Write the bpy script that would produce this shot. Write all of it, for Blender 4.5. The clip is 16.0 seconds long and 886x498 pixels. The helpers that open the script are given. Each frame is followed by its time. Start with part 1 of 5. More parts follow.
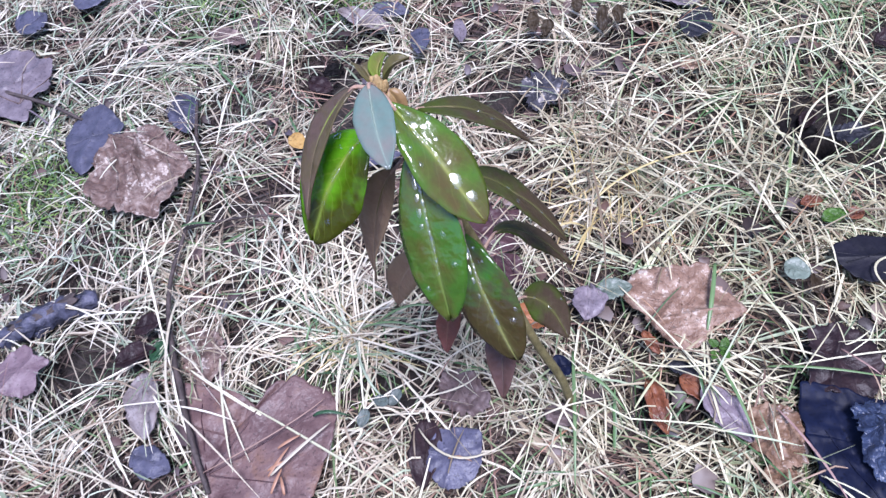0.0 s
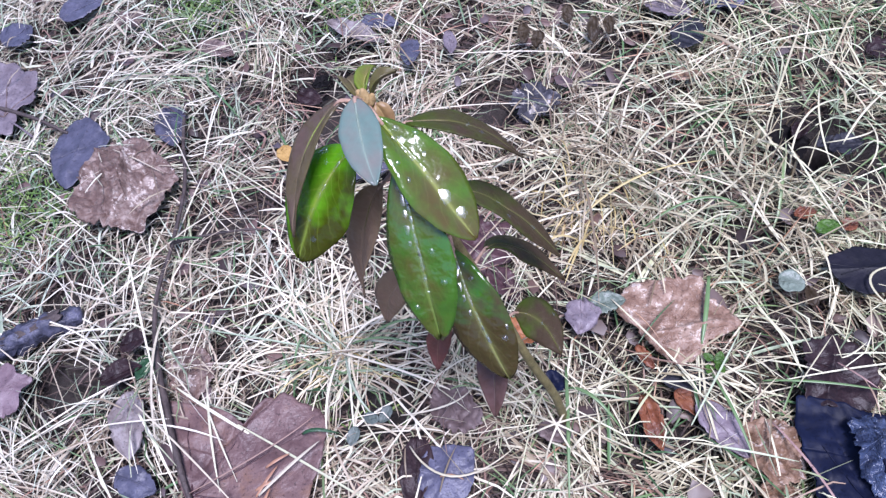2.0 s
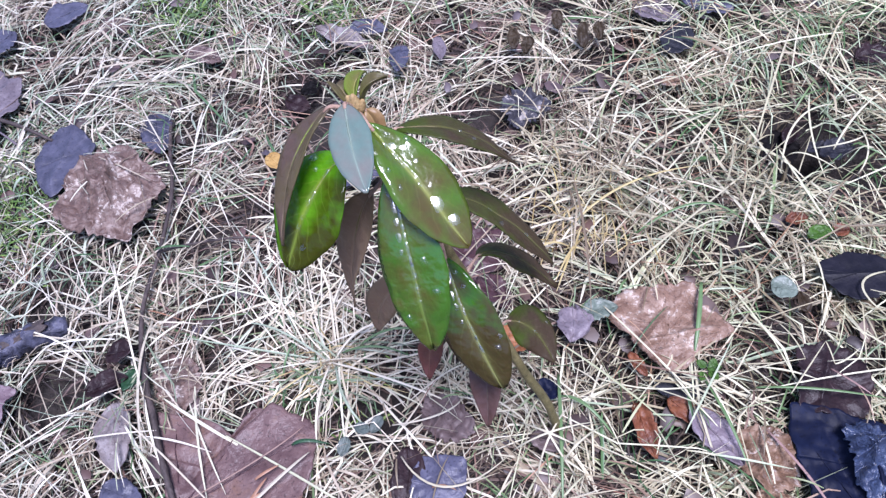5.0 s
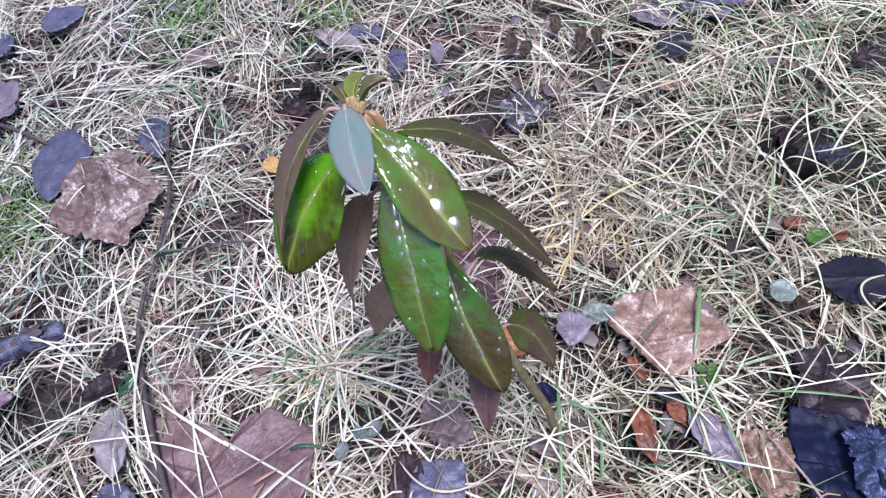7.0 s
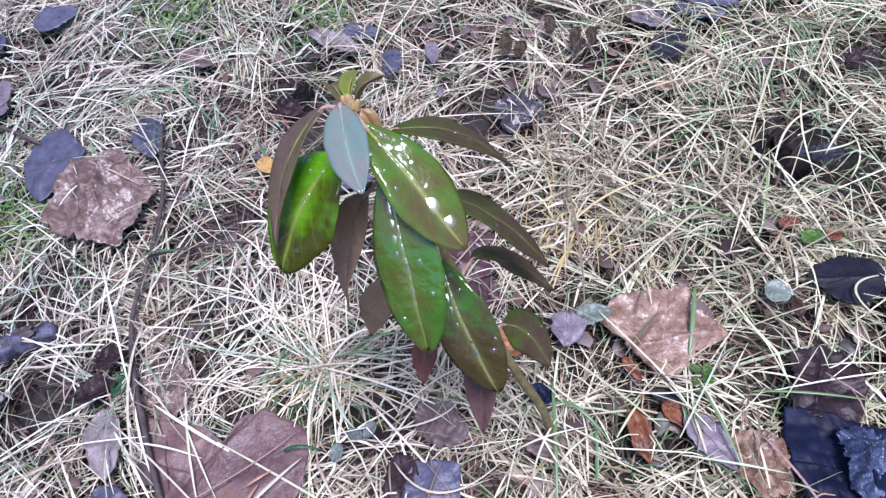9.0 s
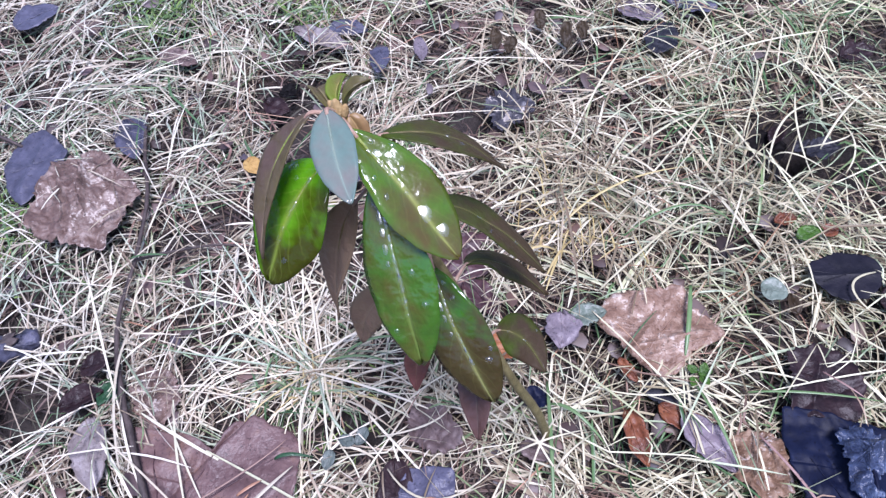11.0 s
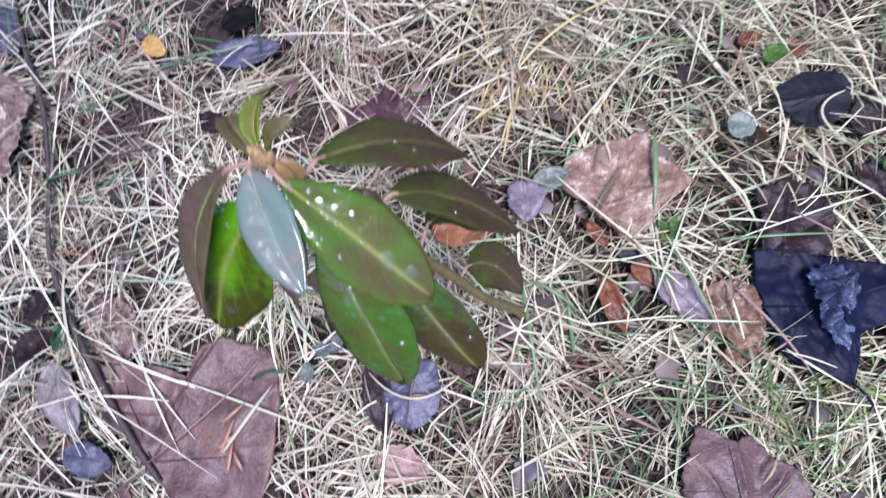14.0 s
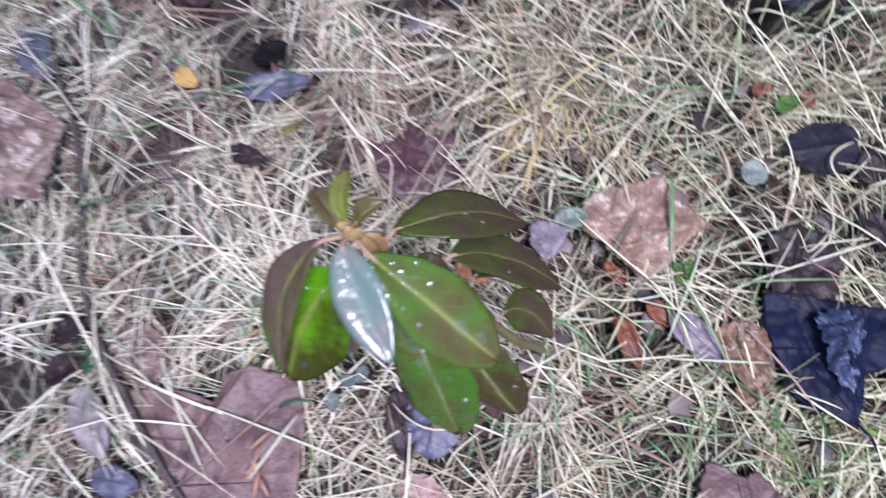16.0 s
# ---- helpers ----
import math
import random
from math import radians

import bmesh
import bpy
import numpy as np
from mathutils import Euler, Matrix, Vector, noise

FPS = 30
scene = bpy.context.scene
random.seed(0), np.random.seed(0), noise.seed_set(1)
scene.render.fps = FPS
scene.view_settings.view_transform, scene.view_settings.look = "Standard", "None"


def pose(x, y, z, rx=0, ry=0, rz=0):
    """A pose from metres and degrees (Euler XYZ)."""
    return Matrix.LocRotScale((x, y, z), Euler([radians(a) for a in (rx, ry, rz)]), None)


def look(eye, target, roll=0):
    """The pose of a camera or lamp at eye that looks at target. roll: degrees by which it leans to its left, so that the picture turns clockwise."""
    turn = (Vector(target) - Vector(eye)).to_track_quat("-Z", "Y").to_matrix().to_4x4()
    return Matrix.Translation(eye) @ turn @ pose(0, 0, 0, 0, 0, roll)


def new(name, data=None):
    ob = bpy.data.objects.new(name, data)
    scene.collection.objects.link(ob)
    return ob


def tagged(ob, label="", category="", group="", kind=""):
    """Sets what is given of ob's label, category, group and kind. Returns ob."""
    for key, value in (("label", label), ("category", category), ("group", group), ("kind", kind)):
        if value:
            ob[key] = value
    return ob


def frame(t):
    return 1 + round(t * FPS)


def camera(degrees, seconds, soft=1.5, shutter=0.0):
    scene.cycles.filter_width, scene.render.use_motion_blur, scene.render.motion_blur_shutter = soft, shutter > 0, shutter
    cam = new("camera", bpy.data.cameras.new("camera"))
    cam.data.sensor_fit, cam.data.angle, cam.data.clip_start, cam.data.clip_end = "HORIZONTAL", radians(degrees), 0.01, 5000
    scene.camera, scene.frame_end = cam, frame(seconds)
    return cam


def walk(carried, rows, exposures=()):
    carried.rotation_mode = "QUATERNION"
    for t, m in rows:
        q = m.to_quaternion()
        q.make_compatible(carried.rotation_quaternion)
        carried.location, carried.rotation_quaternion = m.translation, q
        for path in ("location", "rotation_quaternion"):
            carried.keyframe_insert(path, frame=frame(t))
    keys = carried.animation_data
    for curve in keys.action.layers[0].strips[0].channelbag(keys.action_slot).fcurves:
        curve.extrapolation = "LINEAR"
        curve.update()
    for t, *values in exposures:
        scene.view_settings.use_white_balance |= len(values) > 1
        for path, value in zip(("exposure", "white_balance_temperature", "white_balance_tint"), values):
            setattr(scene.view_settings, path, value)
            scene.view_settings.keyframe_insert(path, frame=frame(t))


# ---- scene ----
cam = camera(58.0, 16.0, soft=1.34, shutter=1.0)
PATH = [
    (0, (0.112, -0.34, 0.577), (-0.305, 0.635, -1.119), -12.3),
    (0.5, (0.11, -0.334, 0.572), (-0.299, 0.645, -1.123), -12.0),
    (1, (0.11, -0.334, 0.571), (-0.302, 0.646, -1.123), -12.3),
    (1.5, (0.113, -0.332, 0.574), (-0.303, 0.661, -1.111), -12.5),
    (2, (0.111, -0.333, 0.571), (-0.29, 0.667, -1.113), -11.5),
    (2.5, (0.111, -0.333, 0.57), (-0.288, 0.671, -1.113), -11.4),
    (3, (0.112, -0.331, 0.568), (-0.281, 0.673, -1.117), -11.3),
    (3.5, (0.113, -0.33, 0.57), (-0.276, 0.676, -1.115), -11.2),
    (4, (0.112, -0.329, 0.568), (-0.273, 0.678, -1.117), -11.1),
    (4.2, (0.1112, -0.33, 0.5675), (-0.2714, 0.6813, -1.115), -10.9),
    (6.3, (0.1061, -0.3286, 0.5659), (-0.2676, 0.6969, -1.11), -10.2),
    (6.5, (0.106, -0.329, 0.566), (-0.266, 0.7, -1.108), -10.2),
    (7, (0.107, -0.33, 0.565), (-0.263, 0.702, -1.108), -10.0),
    (7.5, (0.106, -0.328, 0.565), (-0.256, 0.703, -1.11), -9.9),
    (8, (0.108, -0.33, 0.566), (-0.259, 0.711, -1.102), -10.0),
    (8.5, (0.106, -0.331, 0.566), (-0.253, 0.709, -1.104), -9.5),
    (9, (0.106, -0.33, 0.563), (-0.249, 0.708, -1.109), -9.3),
    (9.2, (0.1052, -0.3292, 0.5622), (-0.2441, 0.709, -1.1112), -9.1),
    (11.3, (0.101, -0.315, 0.554), (-0.218, 0.707, -1.135), -9.0),
    (11.4, (0.0978, -0.3132, 0.5498), (-0.209, 0.7037, -1.1448), -8.7),
    (11.5, (0.095, -0.31, 0.547), (-0.208, 0.696, -1.155), -9.1),
    (11.6, (0.0944, -0.3036, 0.5461), (-0.2051, 0.6907, -1.1631), -9.5),
    (11.9, (0.0897, -0.2842, 0.5449), (-0.2109, 0.6537, -1.1958), -12.4),
    (12, (0.089, -0.28, 0.547), (-0.214, 0.644, -1.2), -13.2),
    (12.1, (0.0885, -0.2766, 0.5478), (-0.2258, 0.6314, -1.2063), -14.5),
    (12.4, (0.0882, -0.2606, 0.5523), (-0.232, 0.5514, -1.2472), -18.8),
    (12.5, (0.089, -0.256, 0.553), (-0.231, 0.529, -1.258), -19.7),
    (12.6, (0.0877, -0.252, 0.5522), (-0.2257, 0.5188, -1.2665), -20.0),
    (12.9, (0.0902, -0.2393, 0.5501), (-0.193, 0.492, -1.2897), -20.1),
    (13, (0.089, -0.234, 0.55), (-0.186, 0.476, -1.3), -20.6),
    (13.1, (0.0879, -0.2316, 0.5512), (-0.1847, 0.454, -1.3077), -21.9),
    (13.4, (0.0846, -0.2321, 0.5611), (-0.1837, 0.4353, -1.3051), -21.6),
    (13.5, (0.082, -0.229, 0.56), (-0.165, 0.418, -1.316), -20.2),
    (13.6, (0.0815, -0.2252, 0.5596), (-0.1302, 0.3703, -1.3379), -18.3),
    (13.9, (0.0835, -0.2148, 0.5597), (-0.0751, 0.2475, -1.3796), -18.3),
    (14, (0.083, -0.212, 0.561), (-0.071, 0.245, -1.38), -18.3),
    (14.1, (0.083, -0.2081, 0.5661), (-0.0664, 0.2513, -1.3746), -18.0),
    (14.3, (0.0816, -0.1948, 0.5599), (-0.0553, 0.2417, -1.3871), -17.5),
    (14.4, (0.08, -0.1902, 0.5629), (-0.0567, 0.2306, -1.3876), -18.4),
    (14.5, (0.081, -0.187, 0.571), (-0.059, 0.224, -1.382), -19.5),
    (14.6, (0.0784, -0.1868, 0.5732), (-0.0624, 0.2268, -1.3785), -19.4),
    (14.7, (0.0749, -0.1856, 0.5735), (-0.0527, 0.2207, -1.3806), -17.8),
    (14.9, (0.0673, -0.181, 0.5685), (-0.0114, 0.1914, -1.3949), -12.4),
    (15, (0.066, -0.181, 0.572), (-0.002, 0.178, -1.394), -11.2),
    (15.1, (0.066, -0.182, 0.5747), (-0.0044, 0.1801, -1.391), -11.4),
    (15.4, (0.0619, -0.1806, 0.5778), (-0.0242, 0.1795, -1.3876), -12.7),
    (15.5, (0.062, -0.182, 0.584), (-0.04, 0.197, -1.377), -14.5),
    (15.6, (0.0597, -0.1842, 0.5827), (-0.0483, 0.2148, -1.3741), -14.4),
    (15.9, (0.0553, -0.1916, 0.582), (-0.0409, 0.2581, -1.3644), -10.8),
    (16, (0.055, -0.197, 0.587), (-0.057, 0.277, -1.353), -11.7),
]
walk(cam, [(t, look(eye, target, roll)) for t, eye, target, roll in PATH],
     exposures=[(0, 1.34, 5440, 25), (0.5, 1.28, 5450, 25.5), (2, 1.28, 5460, 27), (11, 1.27, 5460, 27), (13, 1.21, 5490, 26), (16, 1.15, 5520, 27)])


# ---- light ----
SUN_EL, SUN_ROT = radians(74), radians(140)
world = bpy.data.worlds.new("overcast_sky")
scene.world = world
world.use_nodes = True
sky = world.node_tree.nodes.new("ShaderNodeTexSky")
sky.sky_type, sky.sun_disc = "NISHITA", False
sky.sun_elevation, sky.sun_rotation, sky.dust_density = SUN_EL, SUN_ROT, 1.2
backlight = world.node_tree.nodes["Background"]
backlight.inputs["Strength"].default_value = 0.088
world.node_tree.links.new(sky.outputs[0], backlight.inputs["Color"])
sun = new("sun", bpy.data.lights.new("sun", "SUN"))
sun.data.energy, sun.data.angle, sun.data.color = 3.4, radians(19), (1.0, 0.97, 0.93)
to_sun = Vector((math.sin(SUN_ROT) * math.cos(SUN_EL), math.cos(SUN_ROT) * math.cos(SUN_EL), math.sin(SUN_EL)))
sun.matrix_world = look(to_sun * 20, (0, 0, 0))


# ---- materials ----
def nodes_of(name):
    m = bpy.data.materials.new(name)
    m.use_nodes = True
    nt = m.node_tree
    return m, nt, nt.nodes["Principled BSDF"], nt.nodes["Material Output"]


def ramp(nt, factor, stops):
    r = nt.nodes.new("ShaderNodeValToRGB")
    els = r.color_ramp.elements
    while len(els) < len(stops):
        els.new(0.5)
    for e, (p, c) in zip(els, stops):
        e.position, e.color = p, (*c, 1)
    nt.links.new(factor, r.inputs[0])
    return r.outputs[0]


def noise_of(nt, scale, detail=4.0, rough=0.6):
    n = nt.nodes.new("ShaderNodeTexNoise")
    n.inputs["Scale"].default_value, n.inputs["Detail"].default_value, n.inputs["Roughness"].default_value = scale, detail, rough
    nt.links.new(nt.nodes.new("ShaderNodeTexCoord").outputs["Object"], n.inputs["Vector"])
    return n.outputs["Fac"]


def math_of(nt, op, a, b=None, c=None):
    n = nt.nodes.new("ShaderNodeMath")
    n.operation = op
    for i, v in enumerate((a, b, c)):
        if v is None:
            continue
        if isinstance(v, (int, float)):
            n.inputs[i].default_value = v
        else:
            nt.links.new(v, n.inputs[i])
    return n.outputs[0]


def mix_of(nt, fac, a, b, blend="MIX"):
    n = nt.nodes.new("ShaderNodeMix")
    n.data_type, n.blend_type = "RGBA", blend
    for sock, v in ((n.inputs[0], fac), (n.inputs[6], a), (n.inputs[7], b)):
        if isinstance(v, (int, float)):
            sock.default_value = v
        elif isinstance(v, tuple):
            sock.default_value = (*v, 1)
        else:
            nt.links.new(v, sock)
    return n.outputs[2]


def bump_of(nt, bsdf, height, strength, distance=0.001):
    b = nt.nodes.new("ShaderNodeBump")
    b.inputs["Strength"].default_value, b.inputs["Distance"].default_value = strength, distance
    nt.links.new(height, b.inputs["Height"])
    nt.links.new(b.outputs[0], bsdf.inputs["Normal"])


def see_through(nt, bsdf, out, colour, amount):
    """Lets part of the light through a thin blade."""
    t, m = nt.nodes.new("ShaderNodeBsdfTranslucent"), nt.nodes.new("ShaderNodeMixShader")
    nt.links.new(colour, t.inputs["Color"])
    m.inputs[0].default_value = amount
    nt.links.new(bsdf.outputs[0], m.inputs[1])
    nt.links.new(t.outputs[0], m.inputs[2])
    nt.links.new(m.outputs[0], out.inputs[0])


def veins_of(nt, count, slant, mid):
    """Vein lines of a leaf from its own u (across, 0 to 1) and v (along): 1 on the veins."""
    uv = nt.nodes.new("ShaderNodeUVMap")
    sep = nt.nodes.new("ShaderNodeSeparateXYZ")
    nt.links.new(uv.outputs[0], sep.inputs[0])
    across = math_of(nt, "ABSOLUTE", math_of(nt, "MULTIPLY_ADD", sep.outputs[0], 2.0, -1.0))
    wob = math_of(nt, "MULTIPLY", noise_of(nt, 110.0, 2.0), 0.13)
    phase = math_of(nt, "MULTIPLY", math_of(nt, "SUBTRACT", math_of(nt, "ADD", sep.outputs[1], wob), math_of(nt, "MULTIPLY", across, slant)), count)
    saw = math_of(nt, "ABSOLUTE", math_of(nt, "SUBTRACT", math_of(nt, "FRACT", phase), 0.5))
    side = math_of(nt, "MULTIPLY", math_of(nt, "SMOOTH_MAX", math_of(nt, "MULTIPLY_ADD", saw, -9.0, 1.0), 0.0, 0.1), math_of(nt, "SUBTRACT", 1.0, across))
    rib = math_of(nt, "MAXIMUM", math_of(nt, "MULTIPLY_ADD", across, -1.0 / mid, 1.0), 0.0)
    return rib, side, across, sep.outputs[1]


def evergreen(name, green, brown, spread, gloss, glow=0.12, rib=(0.30, 0.33, 0.08), edge=0.35, sheen=0.38, lines=0.12, lop=0.0, relief=1.0):
    """Leathery leaf: green with a bronze winter flush in blotches and towards the edge and tip, pale midrib, fine bumps."""
    m, nt, b, out = nodes_of(name)
    mid, side, across, along = veins_of(nt, 7.0, 0.34, 0.10)
    big, fine = noise_of(nt, 75.0, 4.0, 0.55), noise_of(nt, 600.0, 3.0)
    flush = math_of(nt, "ADD", math_of(nt, "MULTIPLY", math_of(nt, "POWER", along, 2.0), edge), math_of(nt, "MULTIPLY_ADD", big, 3.2, spread - 1.45))
    flush = math_of(nt, "SUBTRACT", flush, math_of(nt, "MULTIPLY", math_of(nt, "POWER", across, 3.0), 0.45))
    if lop:
        uv = nt.nodes.new("ShaderNodeSeparateXYZ")
        nt.links.new(nt.nodes.new("ShaderNodeUVMap").outputs[0], uv.inputs[0])
        flush = math_of(nt, "ADD", flush, math_of(nt, "MULTIPLY_ADD", uv.outputs[0], lop, -0.5 * lop))
    flush = math_of(nt, "MINIMUM", math_of(nt, "MAXIMUM", flush, 0.0), 1.0)
    c = mix_of(nt, flush, green, brown)
    c = mix_of(nt, math_of(nt, "MULTIPLY", fine, 0.35), c, tuple(0.5 * x for x in green))
    c = mix_of(nt, math_of(nt, "MULTIPLY", side, lines), c, rib)
    haze = math_of(nt, "POWER", math_of(nt, "SUBTRACT", 1.0, across), 7.0)
    c = mix_of(nt, math_of(nt, "MULTIPLY", haze, 0.30), c, rib)
    c = mix_of(nt, math_of(nt, "MULTIPLY", mid, 0.8), c, rib)
    nt.links.new(c, b.inputs["Base Color"])
    r = math_of(nt, "MULTIPLY_ADD", noise_of(nt, 240.0), 0.10, gloss - 0.05)
    nt.links.new(r, b.inputs["Roughness"])
    b.inputs["Specular IOR Level"].default_value = sheen
    h = math_of(nt, "ADD", math_of(nt, "MULTIPLY", noise_of(nt, 130.0, 2.0, 0.4), 2.2), math_of(nt, "MULTIPLY", side, -0.04))
    h = math_of(nt, "ADD", h, math_of(nt, "MULTIPLY", noise_of(nt, 250.0, 2.0, 0.5), 0.9))
    bump_of(nt, b, math_of(nt, "SUBTRACT", h, math_of(nt, "MULTIPLY", mid, 1.0)), 0.55 * relief, 0.0012)
    see_through(nt, b, out, c, glow)
    return m


def litter(name, stops, rough, scale=70.0, bump=0.5, veins=0.10, glow=0.0, spec=0.3, flecks=0.0, grain=1.0):
    """Dead leaf: blotched colours, fine fibre, faint veins, relief."""
    m, nt, b, out = nodes_of(name)
    mid, side, across, along = veins_of(nt, 7.0, 0.5, 0.05)
    big, fine = noise_of(nt, scale, 5.0, 0.65), noise_of(nt, 900.0, 3.0)
    c = ramp(nt, big, stops)
    c = mix_of(nt, math_of(nt, "MULTIPLY", fine, 0.45), c, tuple(0.45 * x for x in stops[0][1]))
    c = mix_of(nt, math_of(nt, "MULTIPLY", side, veins), c, tuple(min(1, 1.5 * x + 0.02) for x in stops[-1][1]))
    speck = math_of(nt, "GREATER_THAN", noise_of(nt, 420.0, 2.0), 0.63)
    c = mix_of(nt, math_of(nt, "MULTIPLY", speck, 0.55), c, tuple(0.3 * x for x in stops[0][1]))
    if flecks:
        pale = math_of(nt, "GREATER_THAN", math_of(nt, "MULTIPLY", noise_of(nt, 210.0 * grain, 3.0), noise_of(nt, 45.0 * grain, 2.0)), 0.35)
        c = mix_of(nt, math_of(nt, "MULTIPLY", pale, flecks), c, (0.62, 0.55, 0.48))
    rnd = nt.nodes.new("ShaderNodeObjectInfo").outputs["Random"]
    c = mix_of(nt, 1.0, c, ramp(nt, rnd, [(0, (0.8, 0.8, 0.8)), (1, (1.0, 1.0, 1.0))]), "MULTIPLY")
    nt.links.new(c, b.inputs["Base Color"])
    nt.links.new(math_of(nt, "MULTIPLY_ADD", big, 0.3, rough - 0.15), b.inputs["Roughness"])
    b.inputs["Specular IOR Level"].default_value = spec
    h = math_of(nt, "ADD", math_of(nt, "MULTIPLY", noise_of(nt, 320.0, 3.0), 1.0), math_of(nt, "MULTIPLY", side, 0.15))
    bump_of(nt, b, h, bump, 0.0015)
    if glow:
        see_through(nt, b, out, c, glow)
    return m


def straw(name, stops, rough=0.5, glow=0.25):
    """Blades and needles: each island takes its own tone from the stops, streaked along."""
    m, nt, b, out = nodes_of(name)
    rnd = nt.nodes.new("ShaderNodeNewGeometry").outputs["Random Per Island"]
    c = ramp(nt, rnd, stops)
    c = mix_of(nt, math_of(nt, "MULTIPLY", noise_of(nt, 130.0, 4.0), 0.55), c, tuple(0.5 * x for x in stops[0][1]))
    # tint by x, bluish left to yellowish right, matches the view's colour cast
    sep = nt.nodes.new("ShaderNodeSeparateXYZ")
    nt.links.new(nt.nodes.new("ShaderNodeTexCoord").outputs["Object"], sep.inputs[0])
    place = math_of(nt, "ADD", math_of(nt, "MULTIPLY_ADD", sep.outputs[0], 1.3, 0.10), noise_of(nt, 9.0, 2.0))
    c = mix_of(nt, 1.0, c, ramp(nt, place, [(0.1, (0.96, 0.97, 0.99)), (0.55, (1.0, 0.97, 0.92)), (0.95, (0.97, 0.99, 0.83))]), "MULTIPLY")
    nt.links.new(c, b.inputs["Base Color"])
    b.inputs["Roughness"].default_value = rough
    if glow:
        see_through(nt, b, out, c, glow)
    return m


def earth(name):
    m, nt, b, out = nodes_of(name)
    # near soil toned darker to deepen the gaps; far tone follows the straw
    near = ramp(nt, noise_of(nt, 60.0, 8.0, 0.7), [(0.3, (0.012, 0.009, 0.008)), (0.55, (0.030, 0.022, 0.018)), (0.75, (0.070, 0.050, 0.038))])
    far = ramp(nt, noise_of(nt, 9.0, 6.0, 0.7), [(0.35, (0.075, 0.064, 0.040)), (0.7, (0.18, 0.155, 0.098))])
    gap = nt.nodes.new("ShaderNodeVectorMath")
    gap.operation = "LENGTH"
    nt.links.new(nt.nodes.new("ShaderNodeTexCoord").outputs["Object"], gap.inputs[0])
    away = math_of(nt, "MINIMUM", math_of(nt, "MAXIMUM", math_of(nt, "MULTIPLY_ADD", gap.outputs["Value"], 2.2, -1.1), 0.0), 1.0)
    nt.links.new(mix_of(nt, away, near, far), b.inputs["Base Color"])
    b.inputs["Roughness"].default_value = 0.85
    bump_of(nt, b, noise_of(nt, 220.0, 6.0, 0.7), 1.0, 0.006)
    return m


def bark_skin(name, dark, light, scale, rough=0.55):
    m, nt, b, out = nodes_of(name)
    c = ramp(nt, noise_of(nt, scale, 6.0, 0.7), [(0.32, dark), (0.7, light)])
    nt.links.new(c, b.inputs["Base Color"])
    b.inputs["Roughness"].default_value = rough
    b.inputs["Specular IOR Level"].default_value = 0.3
    bump_of(nt, b, noise_of(nt, scale * 4, 5.0), 0.7, 0.0015)
    return m


EARTH = earth("dark_soil")
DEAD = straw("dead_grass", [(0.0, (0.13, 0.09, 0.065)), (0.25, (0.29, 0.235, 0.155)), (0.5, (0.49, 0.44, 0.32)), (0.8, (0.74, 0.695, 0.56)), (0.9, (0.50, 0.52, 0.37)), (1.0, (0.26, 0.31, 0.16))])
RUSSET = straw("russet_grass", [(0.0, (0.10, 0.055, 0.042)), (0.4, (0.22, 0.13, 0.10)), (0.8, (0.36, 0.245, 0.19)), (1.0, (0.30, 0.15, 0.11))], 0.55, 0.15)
# dark litter, toned down further so the gaps between blades look shaded
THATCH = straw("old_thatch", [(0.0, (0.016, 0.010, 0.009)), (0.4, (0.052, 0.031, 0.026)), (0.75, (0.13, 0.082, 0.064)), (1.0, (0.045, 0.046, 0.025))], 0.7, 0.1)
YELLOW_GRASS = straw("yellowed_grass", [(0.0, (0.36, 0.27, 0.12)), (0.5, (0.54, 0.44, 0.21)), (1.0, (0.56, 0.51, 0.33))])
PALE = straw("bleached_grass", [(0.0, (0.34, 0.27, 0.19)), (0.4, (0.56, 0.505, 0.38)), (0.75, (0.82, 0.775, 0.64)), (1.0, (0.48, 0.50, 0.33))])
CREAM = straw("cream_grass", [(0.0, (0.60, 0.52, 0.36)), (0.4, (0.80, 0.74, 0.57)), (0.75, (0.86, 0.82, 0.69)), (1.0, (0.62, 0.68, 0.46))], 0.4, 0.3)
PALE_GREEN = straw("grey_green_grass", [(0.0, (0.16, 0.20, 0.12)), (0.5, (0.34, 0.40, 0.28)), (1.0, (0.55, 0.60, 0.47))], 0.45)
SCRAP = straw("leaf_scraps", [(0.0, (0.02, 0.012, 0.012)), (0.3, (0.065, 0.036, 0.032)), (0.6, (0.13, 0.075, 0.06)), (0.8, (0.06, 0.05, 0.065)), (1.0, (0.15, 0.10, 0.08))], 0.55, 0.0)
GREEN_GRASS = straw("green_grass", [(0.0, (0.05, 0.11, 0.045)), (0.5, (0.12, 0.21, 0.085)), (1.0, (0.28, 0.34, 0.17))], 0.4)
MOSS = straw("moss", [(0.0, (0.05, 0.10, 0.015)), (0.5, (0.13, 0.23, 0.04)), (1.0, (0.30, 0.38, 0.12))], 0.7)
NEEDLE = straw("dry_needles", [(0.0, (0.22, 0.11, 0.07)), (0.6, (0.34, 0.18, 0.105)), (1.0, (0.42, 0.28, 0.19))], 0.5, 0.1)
TWIG = bark_skin("twig_bark", (0.018, 0.013, 0.012), (0.075, 0.056, 0.05), 120.0)
# light stop of WETBARK paints in the bluish highlights on wet wood
WETBARK = bark_skin("wet_bark", (0.005, 0.005, 0.010), (0.085, 0.085, 0.125), 110.0, 0.35)
STEM = bark_skin("olive_stem", (0.085, 0.070, 0.027), (0.18, 0.15, 0.062), 150.0)
